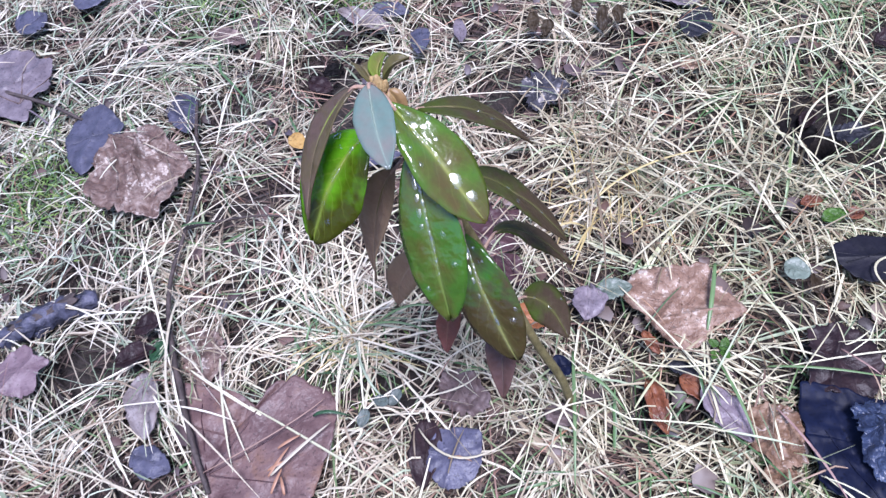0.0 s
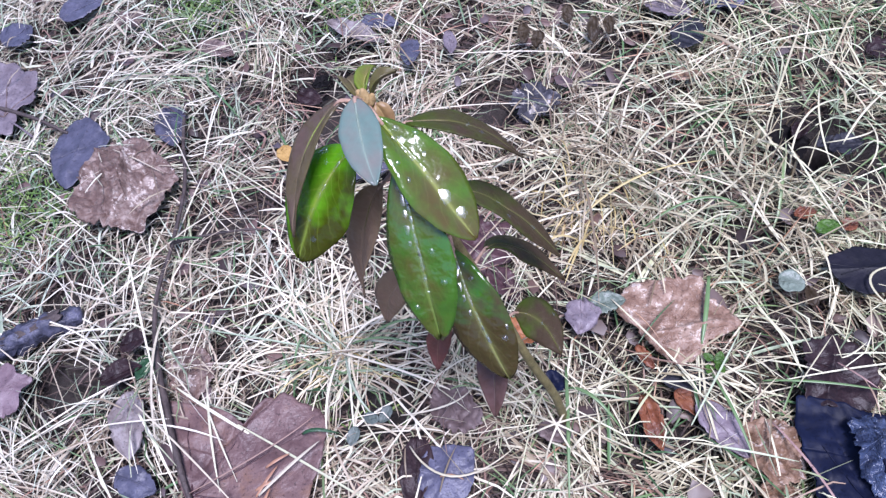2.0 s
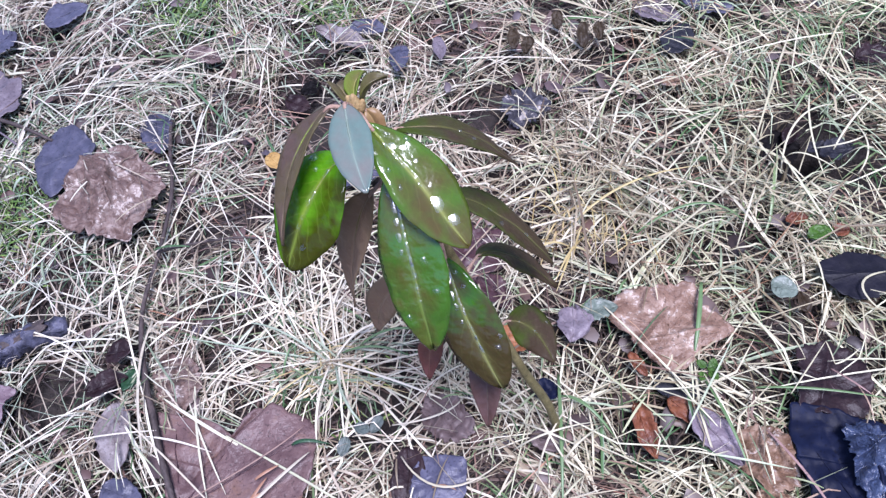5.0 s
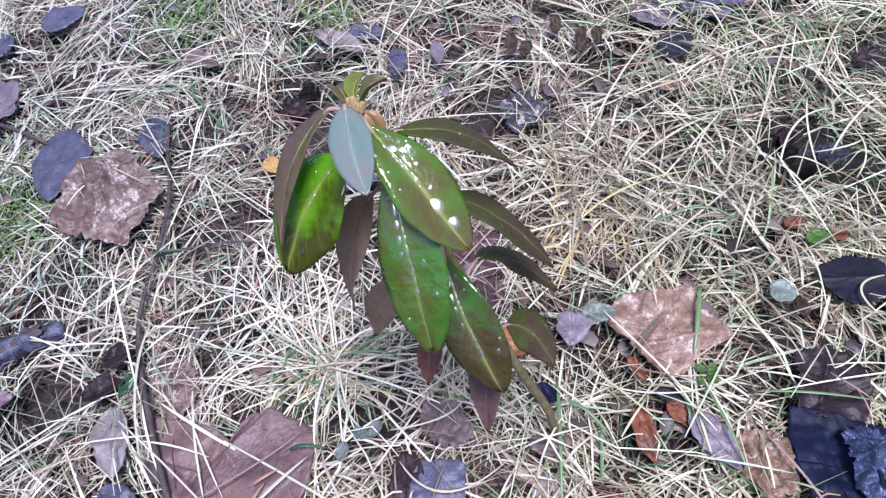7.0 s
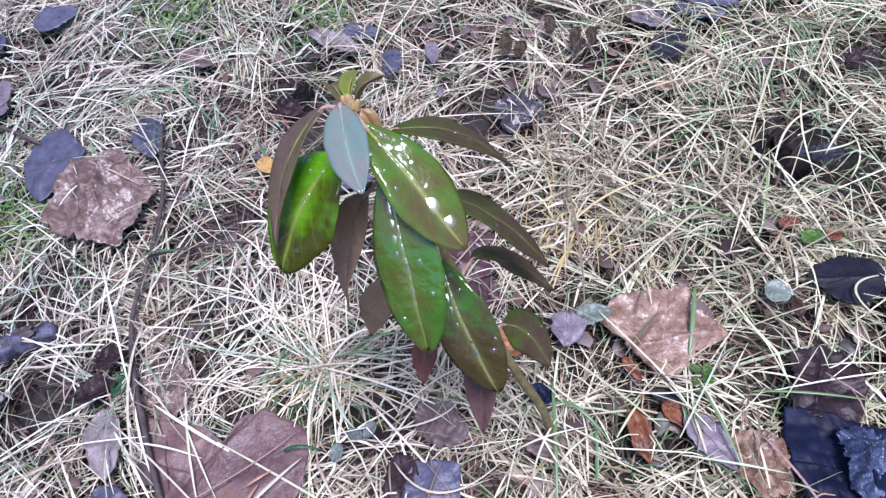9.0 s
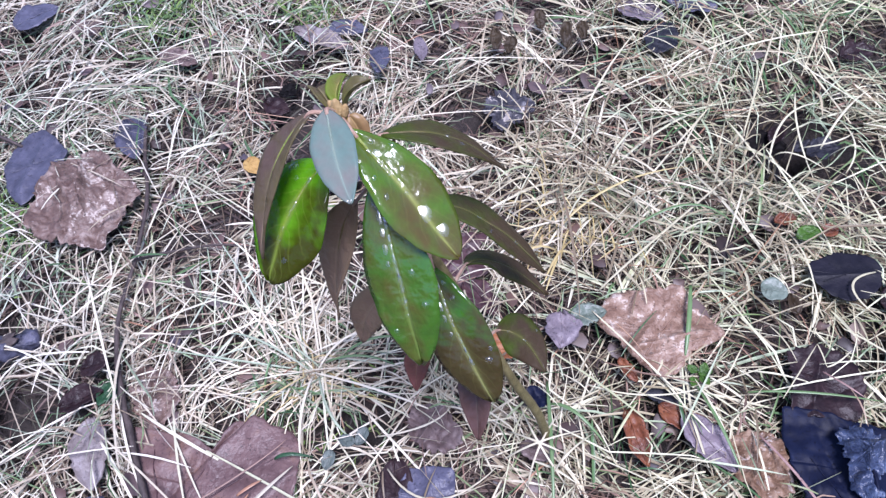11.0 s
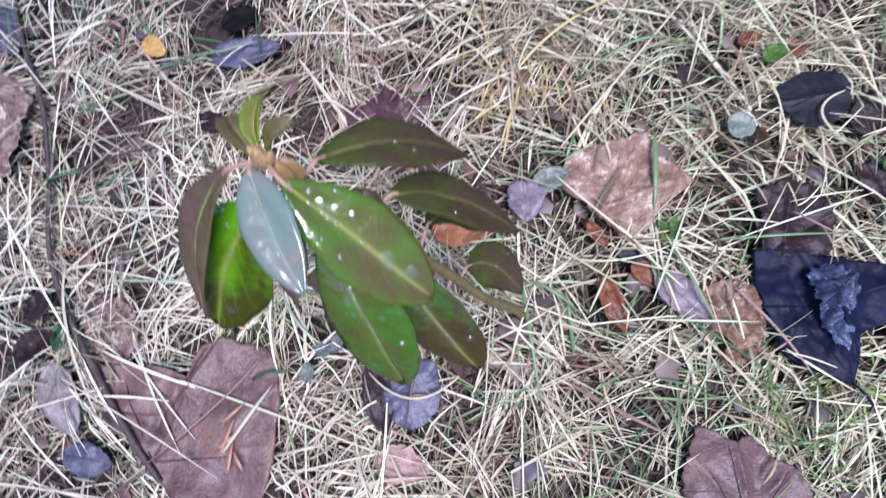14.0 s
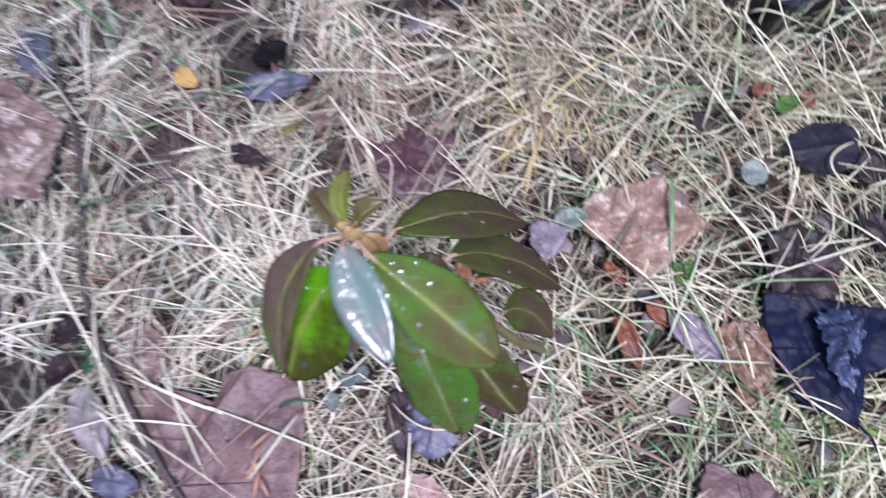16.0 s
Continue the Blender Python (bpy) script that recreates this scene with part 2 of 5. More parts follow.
PETIOLE = bark_skin("pale_petiole", (0.22, 0.13, 0.09), (0.36, 0.25, 0.18), 200.0)
RIB = bark_skin("pale_midrib", (0.12, 0.16, 0.025), (0.21, 0.24, 0.055), 200.0, 0.3)
RIB_GREY = bark_skin("grey_midrib", (0.13, 0.17, 0.13), (0.19, 0.23, 0.18), 200.0, 0.3)

# pale blue-grey base of L_BLUE stands in for sky reflected on the leaf
L_BLUE = evergreen("leaf_sky_sheen", (0.105, 0.155, 0.125), (0.15, 0.13, 0.11), 0.25, 0.2, 0.1, rib=(0.17, 0.22, 0.17), sheen=0.75, relief=0.45)
L_GREEN = evergreen("leaf_green_bronze", (0.056, 0.115, 0.006), (0.072, 0.049, 0.012), 0.30, 0.17, 0.14, (0.20, 0.22, 0.05), edge=0.55, lines=0.12, sheen=0.5, relief=0.6)
L_DEEP = evergreen("leaf_deep_green", (0.040, 0.124, 0.007), (0.078, 0.050, 0.008), 0.26, 0.18, 0.2, (0.14, 0.21, 0.04), lines=0.10, sheen=0.85)
L_TIP = evergreen("leaf_bronze_tip", (0.034, 0.12, 0.010), (0.048, 0.026, 0.011), 0.28, 0.14, 0.2, (0.20, 0.21, 0.06), edge=2.2)
L_BRIGHT = evergreen("leaf_bright_green", (0.125, 0.36, 0.005), (0.060, 0.046, 0.006), -0.25, 0.16, 0.52, (0.30, 0.40, 0.05), edge=2.0, lines=0.3, lop=2.0)
L_DARK = evergreen("leaf_dark_bronze", (0.036, 0.052, 0.005), (0.044, 0.026, 0.017), 0.40, 0.38, 0.12, (0.085, 0.085, 0.025), edge=1.3, sheen=0.16)
L_BROWN = evergreen("leaf_brown_underside", (0.17, 0.12, 0.07), (0.16, 0.10, 0.066), 0.6, 0.5, 0.12, (0.20, 0.14, 0.09))
L_PURPLE = evergreen("leaf_purple_brown", (0.085, 0.045, 0.036), (0.062, 0.030, 0.026), 0.5, 0.45, 0.08, (0.10, 0.07, 0.06))
L_DROOP = evergreen("leaf_bronze_droop", (0.075, 0.060, 0.022), (0.075, 0.046, 0.034), 0.55, 0.34, 0.10, (0.16, 0.12, 0.07))
L_OLIVE = evergreen("leaf_olive", (0.10, 0.10, 0.02), (0.075, 0.048, 0.026), 0.45, 0.42, 0.12, (0.20, 0.16, 0.08))
L_YOUNG = evergreen("leaf_young", (0.13, 0.22, 0.014), (0.15, 0.11, 0.03), 0.35, 0.35, 0.3, (0.42, 0.38, 0.14))
L_RED = evergreen("leaf_reddish", (0.15, 0.05, 0.04), (0.10, 0.04, 0.035), 0.4, 0.4, 0.15, (0.2, 0.1, 0.07))
L_OCHRE = evergreen("leaf_ochre", (0.24, 0.15, 0.06), (0.18, 0.09, 0.04), 0.3, 0.45, 0.2, (0.4, 0.28, 0.12))
BUD = bark_skin("bud_scale", (0.20, 0.125, 0.05), (0.38, 0.27, 0.12), 160.0)

BROWN = litter("maple_brown", [(0.32, (0.058, 0.030, 0.028)), (0.46, (0.102, 0.060, 0.056)), (0.56, (0.138, 0.085, 0.077)), (0.68, (0.16, 0.088, 0.058))], 0.45, 24.0, bump=0.6, veins=0.0, spec=0.3)
TAN = litter("tan_leaf", [(0.34, (0.12, 0.065, 0.04)), (0.52, (0.22, 0.135, 0.09)), (0.7, (0.42, 0.32, 0.24))], 0.42, 75.0, 0.9, flecks=0.35, grain=1.7)
MAUVE_TAN = litter("mauve_tan_leaf", [(0.34, (0.078, 0.045, 0.036)), (0.52, (0.16, 0.105, 0.084)), (0.7, (0.34, 0.27, 0.23))], 0.45, 75.0, 1.0, flecks=0.4, grain=1.3)
RUST = litter("rust_tan_leaf", [(0.3, (0.085, 0.042, 0.022)), (0.5, (0.21, 0.125, 0.075)), (0.72, (0.40, 0.28, 0.19))], 0.5, 130.0, 0.8, flecks=0.4, grain=1.7)
# SLATE's blue cast stands in for sky reflected on damp leaves
SLATE = litter("slate_leaf", [(0.3, (0.038, 0.038, 0.057)), (0.6, (0.082, 0.081, 0.118)), (0.8, (0.15, 0.146, 0.195))], 0.42, 60.0, veins=0.0, spec=0.28)
ROTTED = litter("rotted_slate_leaf", [(0.3, (0.024, 0.023, 0.028)), (0.5, (0.058, 0.056, 0.068)), (0.7, (0.20, 0.19, 0.20))], 0.7, 110.0, veins=0.0, flecks=0.5, spec=0.1)
# blue in NAVY's stops paints sky sheen onto the blackened leaf
NAVY = litter("blackened_leaf", [(0.3, (0.004, 0.005, 0.014)), (0.6, (0.008, 0.011, 0.030)), (0.8, (0.018, 0.026, 0.065))], 0.5, 50.0, 0.12, veins=0.0, spec=0.08)
# pale blue stops paint the sheen of the black leaf's crumpled part
SHEEN_BLUE = litter("blue_sheen_flake", [(0.35, (0.018, 0.024, 0.052)), (0.6, (0.055, 0.075, 0.14)), (0.75, (0.16, 0.20, 0.30))], 0.33, 110.0, 1.2, veins=0.0, spec=0.55)
JET = litter("jet_leaf", [(0.3, (0.005, 0.005, 0.008)), (0.6, (0.010, 0.009, 0.015)), (0.8, (0.018, 0.017, 0.026))], 0.5, 50.0, 0.25, veins=0.0, spec=0.14)
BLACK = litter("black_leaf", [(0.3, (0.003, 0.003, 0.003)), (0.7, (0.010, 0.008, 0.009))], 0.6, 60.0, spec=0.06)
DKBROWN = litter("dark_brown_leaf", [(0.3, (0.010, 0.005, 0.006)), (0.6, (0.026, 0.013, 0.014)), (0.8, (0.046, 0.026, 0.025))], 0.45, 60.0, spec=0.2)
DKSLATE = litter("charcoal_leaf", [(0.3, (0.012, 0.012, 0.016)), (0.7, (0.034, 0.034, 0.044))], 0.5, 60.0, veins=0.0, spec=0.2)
OLIVE = litter("dark_olive_leaf", [(0.3, (0.022, 0.014, 0.008)), (0.7, (0.050, 0.034, 0.016))], 0.55, 60.0, veins=0.0, bump=0.12, spec=0.2)
LILAC = litter("lilac_grey_leaf", [(0.3, (0.095, 0.074, 0.084)), (0.55, (0.165, 0.135, 0.150)), (0.75, (0.26, 0.22, 0.24))], 0.4, 60.0)
MAUVE_GREY = litter("mauve_grey_leaf", [(0.3, (0.085, 0.058, 0.060)), (0.52, (0.15, 0.118, 0.135)), (0.72, (0.22, 0.185, 0.215))], 0.42, 50.0, veins=0.0)
MAUVE_BLUE = litter("violet_grey_leaf", [(0.3, (0.045, 0.043, 0.064)), (0.55, (0.080, 0.078, 0.115)), (0.75, (0.13, 0.125, 0.17))], 0.42, 45.0, veins=0.0)
MAUVE_PINK = litter("mauve_pink_leaf", [(0.3, (0.105, 0.066, 0.076)), (0.55, (0.165, 0.115, 0.128)), (0.75, (0.23, 0.175, 0.19))], 0.45, 50.0, veins=0.0)
GREYBROWN = litter("grey_brown_leaf", [(0.3, (0.075, 0.048, 0.042)), (0.55, (0.13, 0.09, 0.08)), (0.75, (0.22, 0.165, 0.15))], 0.45, 60.0)
RUST_ORANGE = litter("bright_orange_leaf", [(0.3, (0.16, 0.05, 0.018)), (0.55, (0.32, 0.12, 0.04)), (0.8, (0.48, 0.25, 0.11))], 0.45, 70.0)
ORANGE = litter("orange_leaf", [(0.3, (0.07, 0.022, 0.012)), (0.55, (0.17, 0.055, 0.022)), (0.8, (0.30, 0.125, 0.055))], 0.45, 70.0)
YELLOW = litter("yellow_leaf", [(0.3, (0.30, 0.17, 0.045)), (0.6, (0.46, 0.29, 0.09)), (0.8, (0.58, 0.42, 0.18))], 0.5, 70.0, 0.4, glow=0.15)
MOSSY = litter("olive_yellow_leaf", [(0.3, (0.10, 0.085, 0.02)), (0.7, (0.22, 0.19, 0.06))], 0.5, 80.0)
MAROON = litter("maroon_leaf", [(0.3, (0.038, 0.016, 0.018)), (0.6, (0.070, 0.032, 0.035)), (0.8, (0.105, 0.055, 0.052))], 0.45, 60.0)
PINK = litter("pinkish_leaf", [(0.3, (0.20, 0.12, 0.10)), (0.6, (0.36, 0.23, 0.20)), (0.8, (0.48, 0.36, 0.33))], 0.5, 70.0)
PINKGREY = litter("pink_grey_leaf", [(0.3, (0.11, 0.086, 0.078)), (0.55, (0.19, 0.162, 0.158)), (0.75, (0.29, 0.262, 0.262))], 0.42, 60.0, veins=0.0)
FRESH = litter("fresh_green_leaf", [(0.3, (0.03, 0.075, 0.008)), (0.7, (0.085, 0.18, 0.022))], 0.45, 80.0, 0.4, glow=0.2)
DKGREEN = litter("dark_green_leaf", [(0.3, (0.010, 0.034, 0.014)), (0.7, (0.030, 0.080, 0.032))], 0.4, 80.0, 0.4, veins=0.0)
SAGE = litter("sage_leaf", [(0.3, (0.075, 0.095, 0.072)), (0.7, (0.165, 0.20, 0.155))], 0.4, 80.0, 0.4)
WATER, water_nt, water_skin, water_out = nodes_of("clear_water")
water_nt.nodes.remove(water_skin)
water_clear, water_gloss = water_nt.nodes.new("ShaderNodeBsdfTransparent"), water_nt.nodes.new("ShaderNodeBsdfGlossy")
water_mix = water_nt.nodes.new("ShaderNodeMixShader")
water_gloss.inputs["Roughness"].default_value, water_mix.inputs[0].default_value = 0.16, 0.09
for a, b in ((water_clear.outputs[0], water_mix.inputs[1]), (water_gloss.outputs[0], water_mix.inputs[2]), (water_mix.outputs[0], water_out.inputs[0])):
    water_nt.links.new(a, b)
TEAL = litter("grey_green_leaf", [(0.3, (0.05, 0.065, 0.055)), (0.7, (0.13, 0.155, 0.135))], 0.45, 80.0, 0.4)


# ---- mesh helpers ----
def mesh_from(verts, faces, uvs=None):
    me = bpy.data.meshes.new("mesh")
    me.from_pydata([tuple(v) for v in verts], [], faces)
    me.polygons.foreach_set("use_smooth", [True] * len(me.polygons))
    if uvs is not None:
        lay = me.uv_layers.new(name="UVMap")
        idx = np.empty(len(me.loops), dtype=np.int32)
        me.loops.foreach_get("vertex_index", idx)
        lay.data.foreach_set("uv", np.asarray(uvs, dtype=np.float32)[idx].ravel())
    me.update()
    return me


def part(name, me, material, parent, label=""):
    """One mesh in world places as a part of parent (an Empty or a mesh)."""
    me.materials.append(material)
    ob = new(name, me)
    if parent is not None:
        o = parent
        at = Vector((0, 0, 0))
        while o is not None:
            at += o.location
            o = o.parent
        me.transform(Matrix.Translation(-at))
        ob.parent = parent
    return tagged(ob, label)


def thing(name, at, label, category, group="", kind=""):
    root = new(name)
    root.empty_display_size = 0.01
    root.location = at
    return tagged(root, label, category, group, kind)


def sheet(grid, uv, thick=0.0005):
    """A blade with thickness from a grid of points (rows x columns)."""
    g = np.asarray(grid, dtype=float)
    n, m = g.shape[:2]
    du, dv = np.gradient(g, axis=1), np.gradient(g, axis=0)
    nor = np.cross(du, dv)
    nor /= np.maximum(np.linalg.norm(nor, axis=2, keepdims=True), 1e-12)
    top, low = g + nor * thick / 2, g - nor * thick / 2
    verts = np.concatenate([top.reshape(-1, 3), low.reshape(-1, 3)])
    k = n * m
    faces = []
    for i in range(n - 1):
        for j in range(m - 1):
            a, b, c, d = i * m + j, i * m + j + 1, (i + 1) * m + j + 1, (i + 1) * m + j
            faces += [(a, b, c, d), (a + k, d + k, c + k, b + k)]
    rim = [j for j in range(m)] + [i * m + m - 1 for i in range(1, n)] + [(n - 1) * m + j for j in range(m - 2, -1, -1)] + [i * m for i in range(n - 2, 0, -1)]
    for a, b in zip(rim, rim[1:] + rim[:1]):
        faces.append((b, a, a + k, b + k))
    u = np.asarray(uv, dtype=float).reshape(-1, 2)
    return mesh_from(verts, faces, np.concatenate([u, u]))


def tube(points, radii, sides=8, rough=0.0, seed=0):
    """A tapered round rod along points, closed at both ends, with slight knobbles."""
    pts = [Vector(p) for p in points]
    fine, rad = [], []
    for i in range(len(pts) - 1):
        p0, p1, p2, p3 = pts[max(i - 1, 0)], pts[i], pts[i + 1], pts[min(i + 2, len(pts) - 1)]
        for k in range(6):
            t = k / 6
            fine.append(0.5 * ((2 * p1) + (p2 - p0) * t + (2 * p0 - 5 * p1 + 4 * p2 - p3) * t * t + (3 * p1 - p0 - 3 * p2 + p3) * t ** 3))
            rad.append(radii[i] * (1 - t) + radii[i + 1] * t)
    fine.append(pts[-1]), rad.append(radii[-1])
    verts, faces = [], []
    up = Vector((0.3, 0.2, 1)).normalized()
    for i, p in enumerate(fine):
        d = (fine[min(i + 1, len(fine) - 1)] - fine[max(i - 1, 0)]).normalized()
        s = d.cross(up).normalized()
        w = d.cross(s)
        for j in range(sides):
            a = 2 * math.pi * j / sides
            q = p + (s * math.cos(a) + w * math.sin(a)) * rad[i]
            if rough:
                q += (q - p) * rough * noise.noise((q + Vector((seed, 0, 0))) * 260)
            verts.append(q)
    for i in range(len(fine) - 1):
        for j in range(sides):
            a, b = i * sides + j, i * sides + (j + 1) % sides
            faces.append((a, b, b + sides, a + sides))
    faces.append(tuple(range(sides - 1, -1, -1)))
    faces.append(tuple(range(len(verts) - sides, len(verts))))
    return mesh_from(verts, faces, [(0.5, 0.5)] * len(verts))


def bend(base, mid, tip, s):
    """Point on the curve through base, mid and tip, and its direction."""
    c = 2 * mid - 0.5 * (base + tip)
    p = (1 - s) ** 2 * base + 2 * s * (1 - s) * c + s * s * tip
    d = 2 * (1 - s) * (c - base) + 2 * s * (tip - c)
    return p, d.normalized()


# ---- ground ----
def ground_height(x, y):
    near = max(0.0, 1.0 - math.hypot(x + 0.1, y) / 1.6)
    h = 0.006 * noise.fractal(Vector((x * 7, y * 7, 0.3)), 1.0, 2.0, 4) * near - 0.018
    h += 0.25 * noise.noise(Vector((x * 0.25, y * 0.25, 5))) * (1 - near) * min(1, math.hypot(x, y) / 12)
    for hx, hy, r, d in HOLLOWS:
        h -= d * math.exp(-((x - hx) ** 2 + (y - hy) ** 2) / (r * r))
    return h


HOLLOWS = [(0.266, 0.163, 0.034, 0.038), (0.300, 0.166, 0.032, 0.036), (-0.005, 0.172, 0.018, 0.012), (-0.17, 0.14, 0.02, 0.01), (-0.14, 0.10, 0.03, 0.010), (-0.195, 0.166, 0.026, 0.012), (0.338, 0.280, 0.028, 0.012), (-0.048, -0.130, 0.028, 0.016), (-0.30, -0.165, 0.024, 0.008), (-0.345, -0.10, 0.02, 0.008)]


def build_ground():
    """One sheet: fine in the middle, growing coarser out to the horizon."""
    line = sorted(set([round(v, 4) for v in np.linspace(-0.8, 0.8, 161)] + [s * v for s in (-1, 1) for v in (0.9, 1.05, 1.3, 1.7, 2.3, 3.2, 4.5, 7, 11, 18, 30, 60, 120, 300)]))
    n = len(line)
    verts = [(x - 0.1, y, ground_height(x - 0.1, y)) for y in line for x in line]
    faces = [(j * n + i, j * n + i + 1, (j + 1) * n + i + 1, (j + 1) * n + i) for j in range(n - 1) for i in range(n - 1)]
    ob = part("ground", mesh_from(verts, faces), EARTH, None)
    return tagged(ob, "dark soil under the dead grass", "ground", kind="structure")


build_ground()

# ---- the evergreen seedling ----
FOOT = []
plant = thing("rhododendron_seedling", (0.098, -0.129, -0.012), "young evergreen shrub with glossy green and bronze leaves", "plant")
STALK = [(0.0985, -0.129, -0.014), (0.0895, -0.1335, 0.06), (0.0735, -0.138, 0.125), (0.055, -0.136, 0.19), (0.037, -0.134, 0.25), (0.0195, -0.133, 0.31), (0.011, -0.1315, 0.337)]
part("stem", tube(STALK, [0.0033, 0.0030, 0.0028, 0.0026, 0.0024, 0.0022, 0.0021], 10, 0.12), STEM, plant, "leaning olive-brown woody stem")


def water_drop(at, normal, along, radius, stretch, parent, cap=radians(60)):
    """A flat bead of rain clinging to a leaf."""
    rings, sides = 5, 10
    cross = normal.cross(along).normalized()
    radius /= math.sin(cap)
    sink = radius * math.cos(cap)
    verts, faces = [tuple(at + normal * (radius - sink))], []
    for i in range(1, rings + 1):
        a = cap * i / rings
        for j in range(sides):
            b = 2 * math.pi * j / sides
            verts.append(tuple(at + normal * (radius * math.cos(a) - sink) + radius * math.sin(a) * (along * (stretch * math.cos(b)) + cross * math.sin(b))))
    faces += [(0, 1 + j, 1 + (j + 1) % sides) for j in range(sides)]
    for i in range(rings - 1):
        o = 1 + i * sides
        faces += [(o + j, o + sides + j, o + sides + (j + 1) % sides, o + (j + 1) % sides) for j in range(sides)]
    return part("water_drop", mesh_from(verts, faces), WATER, parent, "clear rain drop")


def shrub_leaf(base, mid, tip, width, side, material, label, fold=0.25, curl=0.18, wave=0.05, root=None, blunt=0.8, twist=0.0, seed=0, late=0.88, drops=0, stray=4, glint_films=()):
    """A leathery leaf along base, mid and tip; side points from the midrib to one edge."""
    base, mid, tip, side = (Vector(v) for v in (base, mid, tip, side))
    n, m = 26, 11
    grid, uv, ribs = [], [], []
    for i in range(n):
        s = i / (n - 1)
        p, d = bend(base, mid, tip, s)
        w = 0.5 * width * max(0.02, math.sin(math.pi * (0.01 + 0.985 * s) ** late)) ** blunt
        w *= 1 + 0.06 * noise.noise(Vector((s * 9, seed * 4.1, 0.5)))
        sv = (side - side.dot(d) * d).normalized()
        sv = Matrix.Rotation(twist * s * s, 3, d) @ sv
        nv = sv.cross(d)
        if nv.dot(Vector((0.1, -0.2, 1))) < 0:
            nv = -nv
        row, urow = [], []
        for j in range(m):
            u = 2 * j / (m - 1) - 1
            ripple = wave * math.sin(9.0 * s + 2.1 * seed + (1.3 if u > 0 else 0)) * abs(u) ** 1.5
            lump = 0.0012 * noise.noise(Vector((p.x * 60 + seed * 7, p.y * 60 + u * 1.5, p.z * 60)))
            q = p + sv * (u * w * (1 - 0.12 * fold * abs(u))) + nv * (w * (fold * abs(u) - curl * u * u * 1.4 + ripple) + lump)
            row.append(tuple(q)), urow.append((0.5 + 0.5 * u, s))
        grid.append(row), uv.append(urow)
        if s < 0.95:
            ribs.append(p - nv * 0.0001)
    leaf = part("leaf", sheet(grid, uv, 0.0005), material, plant, label)
    r = [0.00055 * (1 - 0.75 * k / (len(ribs[::4]) - 1)) for k in range(len(ribs[::4]))]
    part("midrib", tube(ribs[::4], r, 6), RIB_GREY if material is L_BLUE else RIB if material not in (L_BROWN, L_DARK, L_RED, L_PURPLE) else STEM, leaf)
    rng = random.Random(seed * 13 + 5)
    for k in range(drops):
        on_rib = k % stray != 0
        i = rng.randint(2, n - 9) if on_rib else rng.randint(3, n - 5)
        j = m // 2 if on_rib else rng.choice((1, 2, 3, 7, 8, 9))
        here, ahead, beside = Vector(grid[i][j]), Vector(grid[i + 1][j]), Vector(grid[i][j + 1])
        here = here.lerp(ahead, rng.random())
        along = (ahead - Vector(grid[i][j])).normalized()
        up = (beside - Vector(grid[i][j])).cross(along).normalized()
        up = -up if up.dot(Vector((0.1, -0.2, 1))) < 0 else up
        size, stretch = (rng.uniform(0.0007, 0.0013), rng.uniform(1.1, 2.4)) if on_rib else (rng.uniform(0.0008, 0.0021), rng.uniform(0.8, 1.4))
        water_drop(here + up * (0.0006 if on_rib else 0.0002), up, along, size, stretch, leaf)
    for along_leaf, across, size, stretch in glint_films:
        # rain films on the blade, placed and tilted to flash sunlight at the camera
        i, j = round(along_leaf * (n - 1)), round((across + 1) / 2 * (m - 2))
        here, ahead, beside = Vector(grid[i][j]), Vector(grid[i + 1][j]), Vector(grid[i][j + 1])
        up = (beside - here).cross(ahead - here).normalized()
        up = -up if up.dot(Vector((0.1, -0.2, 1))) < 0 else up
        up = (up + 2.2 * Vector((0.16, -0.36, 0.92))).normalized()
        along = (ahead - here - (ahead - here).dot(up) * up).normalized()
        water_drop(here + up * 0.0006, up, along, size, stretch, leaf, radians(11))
    if root:
        a = Vector(root)
        part("petiole", tube([a, (a + base) / 2 + Vector((0, 0, 0.001)), base, bend(base, mid, tip, 0.06)[0]], [0.0011, 0.0009, 0.0009, 0.0007], 7), PETIOLE, leaf)
    return leaf


TOP = (0.0105, -0.1318, 0.336)
shrub_leaf((0.0094, -0.1376, 0.3465), (0.0165, -0.1558, 0.3440), (0.0261, -0.1733, 0.3410), 0.0168, (1, 0.25, 0.0), L_BLUE, "grey-green leaf with bluish sky sheen in its colour", 0.30, 0.15, 0.03, TOP, 0.72, seed=1)
# film spots on the next leaves follow the glare as the camera sees it
shrub_leaf((0.0170, -0.1390, 0.338), (0.0390, -0.1540, 0.3215), (0.0595, -0.1680, 0.3040), 0.0285, (0.75, 0.55, -0.33), L_GREEN, "large glossy green leaf with a bronze flush", 0.42, 0.22, 0.03, TOP, 0.66, seed=2, late=1.1, drops=10, stray=3, glint_films=((0.20, 0.35, 0.0015, 1.2), (0.66, 0.22, 0.0034, 1.25), (0.80, 0.30, 0.0022, 1.3), (0.36, 0.45, 0.0011, 1.0)))
shrub_leaf((0.0265, -0.150, 0.325), (0.0370, -0.1745, 0.2985), (0.0452, -0.1925, 0.2585), 0.029, (1, -0.05, 0.1), L_DEEP, "long glossy deep green leaf", 0.24, 0.2, 0.03, (0.0185, -0.1335, 0.314), 0.6, seed=3, late=1.2, drops=48, stray=12, glint_films=((0.14, 0.0, 0.0010, 2.2), (0.20, 0.0, 0.0012, 2.4), (0.27, 0.0, 0.0010, 2.0), (0.36, 0.0, 0.0011, 2.4), (0.45, 0.0, 0.0008, 1.6)))
